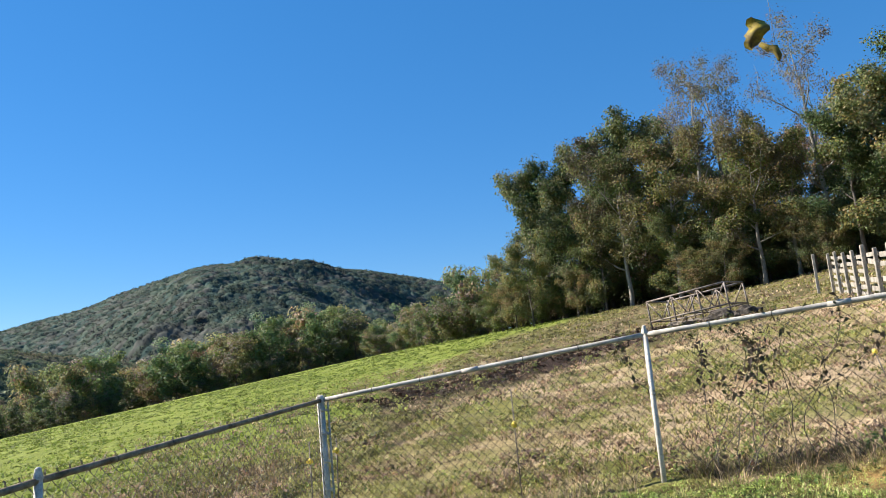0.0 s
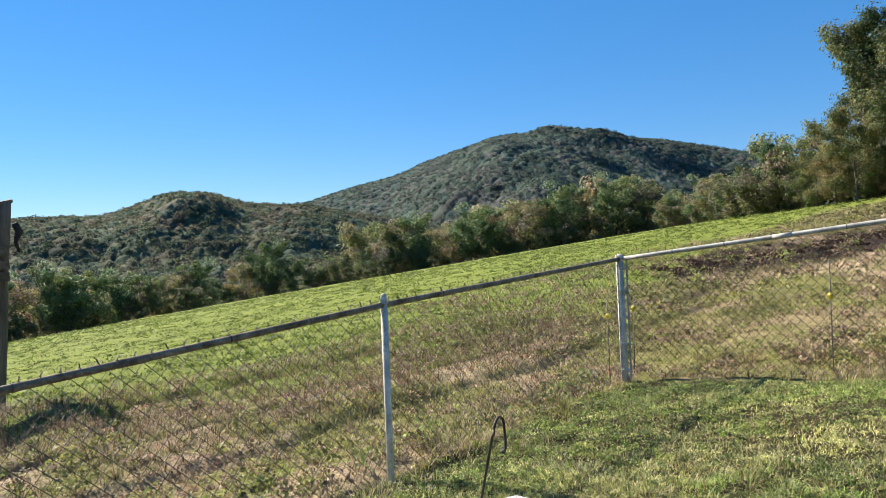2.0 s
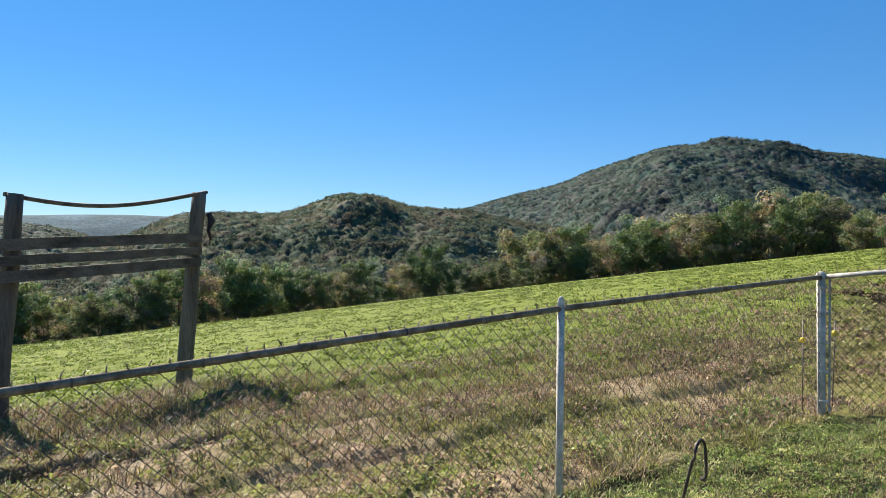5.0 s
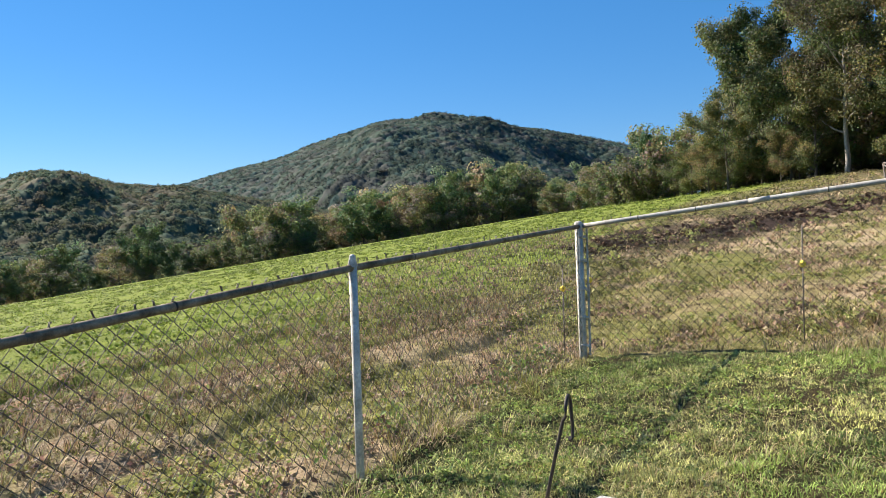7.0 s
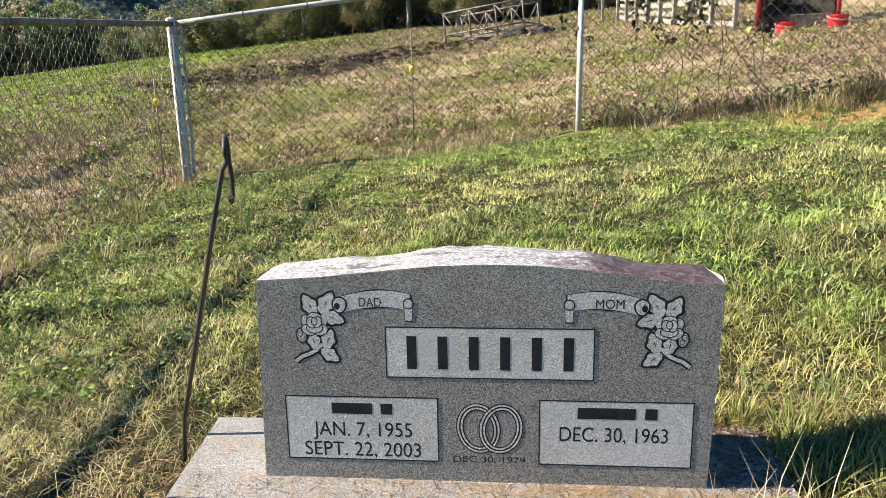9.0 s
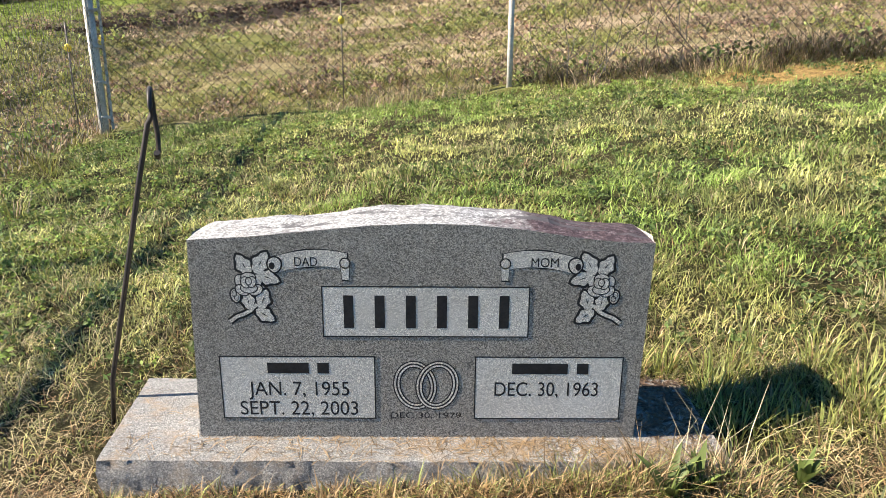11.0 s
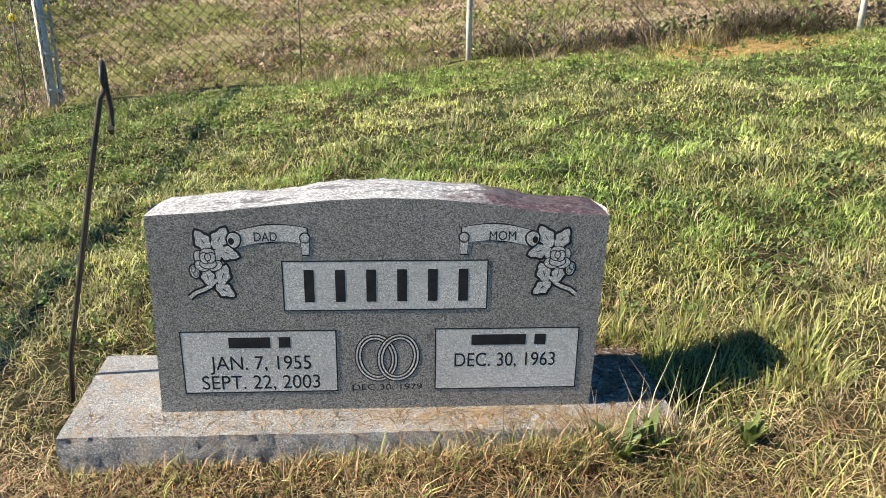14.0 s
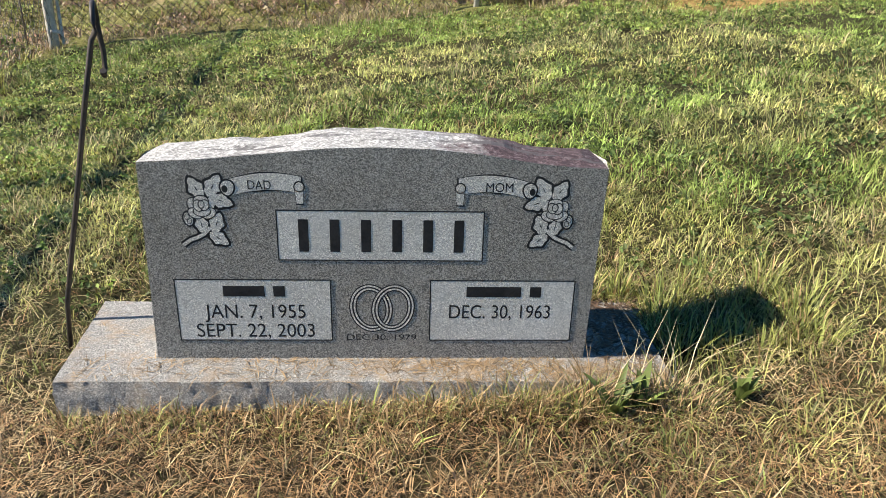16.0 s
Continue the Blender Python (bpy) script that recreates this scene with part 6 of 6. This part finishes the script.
    tagged(part("clover", fast_mesh("clover", q, f, tt), LEAF), "low dark green clover-like tufts standing in for shaded gaps in the lawn grass", "clover", kind="stuff")


leafy_weeds()


def lawn_tufts():
    """Taller tufts left standing in the mown grass, and the fringe against the stone's base."""
    rng = np.random.default_rng(91)
    m = 2200
    cx, cy = rng.uniform(-2.3, 4.2, m), 0.3 + 3.9 * rng.random(m)
    ok = free_of_stone(cx, cy, 0.05) & (fractal(cx, cy, 0.5, 93) + 0.25 * rng.random(m) > 0.62) & (np.exp(-((cx - 2.55) / 0.75) ** 2 - ((cy - 3.9) / 0.36) ** 2) < 0.3)
    cx, cy = cx[ok], cy[ok]
    m, per = len(cx), 34
    a, r = rng.random(m * per) * 2 * np.pi, rng.random(m * per) ** 0.6
    x, y = np.repeat(cx, per) + np.cos(a) * r * 0.06, np.repeat(cy, per) + np.sin(a) * r * 0.06
    n = m * per
    lush = np.repeat(smooth(0.4, 0.62, fractal(cx, cy, 0.9, 57)), per)[:, None]
    t = (np.array((0.28, 0.305, 0.11)) * (1 - lush) + np.array((0.28, 0.355, 0.09)) * lush) * (0.4 + 0.95 * rng.random(n))[:, None]
    dry = (rng.random(n) < 0.22)[:, None]
    t = np.where(dry, np.array((0.62, 0.50, 0.28)) * (0.4 + 0.8 * rng.random(n))[:, None], t)
    length = (0.025 + 0.045 * rng.random(n)) * np.repeat(0.6 + 0.8 * rng.random(m), per)
    one = blades(x, y, height(x, y), length, np.where(y < 1.6, 0.0032, 0.0044), np.clip(0.25 + 0.5 * r + 0.25 * rng.random(n), 0, 0.96), t, rng, a)
    n = 2600
    x = rng.uniform(-0.68, 0.66, n)
    y = -0.112 - np.abs(rng.normal(size=n)) * 0.035
    keep = rng.random(n) < 0.35 + 0.65 * smooth(-0.2, 0.4, x)
    x, y = x[keep], y[keep]
    n = len(x)
    t = np.where((rng.random(n) < 0.3)[:, None], np.array((0.22, 0.25, 0.08)), np.array((0.62, 0.44, 0.24))) * (0.25 + 1.0 * rng.random(n))[:, None]
    two = blades(x, y, height(x, y), (0.03 + 0.055 * rng.random(n) ** 1.5) * (0.75 + 0.6 * smooth(-0.1, 0.5, x)), np.full(n, 0.0024), 0.3 + 0.6 * rng.random(n), t, rng)
    scatter_stuff("grass_tufts", "taller green and straw tufts left in the mown grass", "grass", [one, two], BLADE)
    # mats of small-leaved green weeds creeping through the lawn
    mats = [(-1.9, 0.7, 0.3), (-1.35, 0.55, 0.2), (-1.9, 1.9, 0.35), (-1.3, 1.3, 0.2), (-1.9, 2.6, 0.3), (-0.9, 3.6, 0.35), (0.7, 3.5, 0.3), (-1.7, 1.25, 0.3), (-1.5, 3.1, 0.4), (-2.2, 3.6, 0.25), (-0.6, 2.7, 0.3), (0.2, 3.9, 0.35), (1.1, 3.9, 0.3), (-1.2, 2.1, 0.25), (3.6, 3.6, 0.4), (1.6, 3.2, 0.25)]
    pts, cols = [], []
    for mx, my, mr in mats:
        k = int(120 * mr / 0.3)
        px, py = mx + rng.normal(size=k) * mr * 0.8, my + rng.normal(size=k) * mr * 0.6
        pts.append(np.c_[px, py, height(px, py) + 0.025])
        cols.append(np.array((0.27, 0.34, 0.085)) * (0.45 + 0.8 * rng.random(k))[:, None])
    c = np.concatenate(pts)
    q, f, tt = leaf_cloud(c, np.full((len(c), 3), 0.04) * np.array((1, 1, 0.6)), 9, 0.02, np.concatenate(cols), rng, 0.1, 0.1, 1.0)
    tagged(part("creeping_weeds", fast_mesh("creeping_weeds", q, f, tt), LEAF), "mats of bright green creeping weeds in the lawn", "weeds", kind="stuff")


lawn_tufts()


def base_growth():
    """Tufts standing against the base, over its front edge and round its far end, and through the front lawn."""
    rng = np.random.default_rng(203)
    pieces = []

    def tuft(cx, cy, per, spread, lo, hi, w, live, lean=(0.25, 0.8), z=None):
        m = len(cx)
        n = m * per
        a, r = rng.random(n) * 2 * np.pi, rng.random(n) ** 0.7
        x, y = np.repeat(cx, per) + np.cos(a) * r * spread, np.repeat(cy, per) + np.sin(a) * r * spread
        y = np.where((y > -0.108) & (y < 0.0) & (np.abs(x) < 0.63), -0.112 - 0.02 * rng.random(n), y)
        length = (lo + (hi - lo) * rng.random(n) ** 1.4) * np.repeat(0.55 + 0.75 * rng.random(m), per)
        g = np.array((0.25, 0.30, 0.085)) * (0.3 + 1.1 * rng.random(n))[:, None] * (1 + np.array((0.35, 0.1, 0.05)) * rng.random(n)[:, None])
        d = np.array((0.54, 0.36, 0.18)) * (0.08 + 1.0 * rng.random(n) ** 1.2)[:, None]
        t = np.where((rng.random(n) < np.repeat(live, per))[:, None], g, d)
        pieces.append(blades(x, y, height(x, y), length, w * (0.6 + 0.8 * rng.random(n)), np.clip(lean[0] + (lean[1] - lean[0]) * r + 0.25 * rng.random(n), 0, 1), t, rng, a))
    # the fringe along the front, rising over the edge towards the overgrown end
    m = 120
    x = -0.66 + 1.32 * rng.random(m) ** 0.62
    up = smooth(0.0, 0.45, x)
    for k in range(m):
        tuft(x[k:k + 1], np.array([-0.13 - 0.03 * abs(rng.normal())]), 26, 0.035, 0.03, 0.075 + 0.06 * up[k], 0.0026, np.array([0.15 + 0.3 * rng.random()]), (0.35, 0.9))
    # green grass round the far end, in and beside the shade
    m = 60
    tuft(0.67 + 0.30 * rng.random(m) ** 1.5, -0.1 + 0.42 * rng.random(m), 30, 0.05, 0.035, 0.105, 0.0033, np.full(m, 0.8), (0.1, 0.6))
    m = 26
    tuft(0.40 + 0.25 * rng.random(m), 0.29 + 0.08 * rng.random(m), 26, 0.04, 0.035, 0.10, 0.0033, np.full(m, 0.7), (0.1, 0.6))
    # tufts scattered through the front lawn
    m = 520
    cx, cy = rng.uniform(-1.3, 1.7, m), -0.16 - 0.62 * rng.random(m)
    keep = fractal(cx, cy, 0.3, 207) + 0.3 * rng.random(m) > 0.6
    cx, cy = cx[keep], cy[keep]
    tuft(cx, cy, 26, 0.045, 0.025, 0.085, 0.0036, np.clip(0.16 + 0.55 * smooth(0.1, 0.9, cx) + 0.22 * rng.normal(size=len(cx)), 0, 0.95), (0.3, 0.95))
    # the same beside and behind the stone
    m = 900
    cx, cy = rng.uniform(-1.5, 2.2, m), -0.1 + 2.2 * rng.random(m)
    keep = free_of_stone(cx, cy, 0.07) & (fractal(cx, cy, 0.3, 211) + 0.3 * rng.random(m) > 0.6)
    cx, cy = cx[keep], cy[keep]
    tuft(cx, cy, 28, 0.05, 0.025, 0.078, 0.0042, np.clip(0.68 + 0.2 * rng.normal(size=len(cx)), 0.2, 1), (0.3, 0.95))
    # a few long bleached stalks beside the stone
    m = 16
    x, y = 0.47 + 0.2 * rng.random(m), -0.115 - 0.02 * rng.random(m)
    t = np.array((0.66, 0.55, 0.34)) * (0.7 + 0.4 * rng.random(m))[:, None]
    pieces.append(blades(x, y, height(x, y), 0.11 + 0.14 * rng.random(m), np.full(m, 0.002), 0.4 + 0.5 * rng.random(m), t, rng, rng.uniform(-0.6, 2.2, m)))
    scatter_stuff("base_growth", "green and straw tufts growing up against the headstone's base", "grass", pieces, BLADE)


base_growth()


def weed_plant(x, y, z, size, seed, label):
    """A broad-leaved weed: a rosette of pointed, folded leaves, each a mesh of its own."""
    rng = np.random.default_rng(seed)
    thing = empty("weed", pose(x, y, z), label, "weed")
    for k in range(13):
        length, wide, turn = size * rng.uniform(0.4, 1.0), size * rng.uniform(0.05, 0.1), k * 2.4 + rng.uniform(-0.4, 0.4)
        lean, col = rng.uniform(0.15, 0.75), np.array((0.16, 0.21, 0.055)) * rng.uniform(0.4, 1.2)
        v, f = [], []
        for i in range(7):
            u = i / 6
            w = wide * math.sin(math.pi * (0.08 + 0.92 * u) ** 0.8) * (1 + 0.1 * math.sin(u * 21 + seed))
            out, up = lean * length * u ** 1.5, length * (u - 0.35 * lean * u * u * u)
            for side, fold in ((-1, 0.35), (0, 0.0), (1, 0.35)):
                v.append((math.cos(turn) * out - math.sin(turn) * side * w, math.sin(turn) * out + math.cos(turn) * side * w, up + fold * w - 0.01))
        for i in range(6):
            for j in (0, 1):
                q = i * 3 + j
                f.append((q, q + 1, q + 4, q + 3))
        part("leaf", fast_mesh("leaf", v, f, np.repeat([col], len(v), 0), True), BLADE, thing)


weed_plant(0.475, -0.17, hz(0.475, -0.17), 0.14, 3, "green broad-leaved weed growing against the stone's base")
weed_plant(0.74, -0.15, hz(0.74, -0.15), 0.11, 4, "green broad-leaved weed growing in the grass")
weed_plant(0.53, -0.15, hz(0.53, -0.15), 0.14, 8, "green broad-leaved weed growing against the stone's base")
weed_plant(0.15, -0.62, hz(0.15, -0.62), 0.08, 5, "green broad-leaved weed growing in the grass")
weed_plant(-0.36, -0.62, hz(-0.36, -0.62), 0.06, 6, "pale green broad-leaved weed growing in dry grass")


def vine():
    rng = np.random.default_rng(51)
    rnd = random.Random(5)
    t = empty("vine", pose(0, 0, 0), "withered climbing vine tangled in the chain-link fence", "vine")
    bm = bmesh.new()
    spots = []
    for k in range(12):
        s = rnd.uniform(0.05, 0.28) if k < 8 else rnd.uniform(0.3, 0.7)
        x, y = RP[0] + (TP[0] - RP[0]) * s, RP[1] + (TP[1] - RP[1]) * s
        z = hz(x, y)
        pts = [Vector((x, y + 0.02, z))]
        d = Vector((rnd.uniform(-0.4, 0.4), 0, 1)).normalized()
        for j in range(22):
            d = (d + Vector((rnd.uniform(-0.45, 0.45), 0, rnd.uniform(-0.1, 0.28)))).normalized()
            p = pts[-1] + d * rnd.uniform(0.05, 0.11)
            p.y = RP[1] + (TP[1] - RP[1]) * (p.x - RP[0]) / (TP[0] - RP[0]) + rnd.uniform(-0.015, 0.02)
            if p.z > z + POST_TOP + 0.06:
                break
            pts.append(p)
            if p.z > z + 0.6 and rnd.random() < (0.9 if k < 8 else 0.45):
                spots.append(p)
        if len(pts) > 2:
            tube_bm(pts, [0.0036 - 0.00012 * j for j in range(len(pts))], 5, bm)
    part("stem", bm, BARK, t)
    c = np.array([s[:] for s in spots])
    tones = np.array([(0.07, 0.075, 0.03), (0.11, 0.085, 0.05), (0.05, 0.045, 0.03)])[rng.integers(0, 3, len(c))]
    q, f, tt = leaf_cloud(c, np.full((len(c), 3), 0.07) * np.array((1, 0.4, 1)), 5, 0.045, tones, rng, 0.1, 0.3)
    part("leaves", fast_mesh("leaves", q, f, tt), LEAF, t, "curled dark green and brown leaves")


vine()
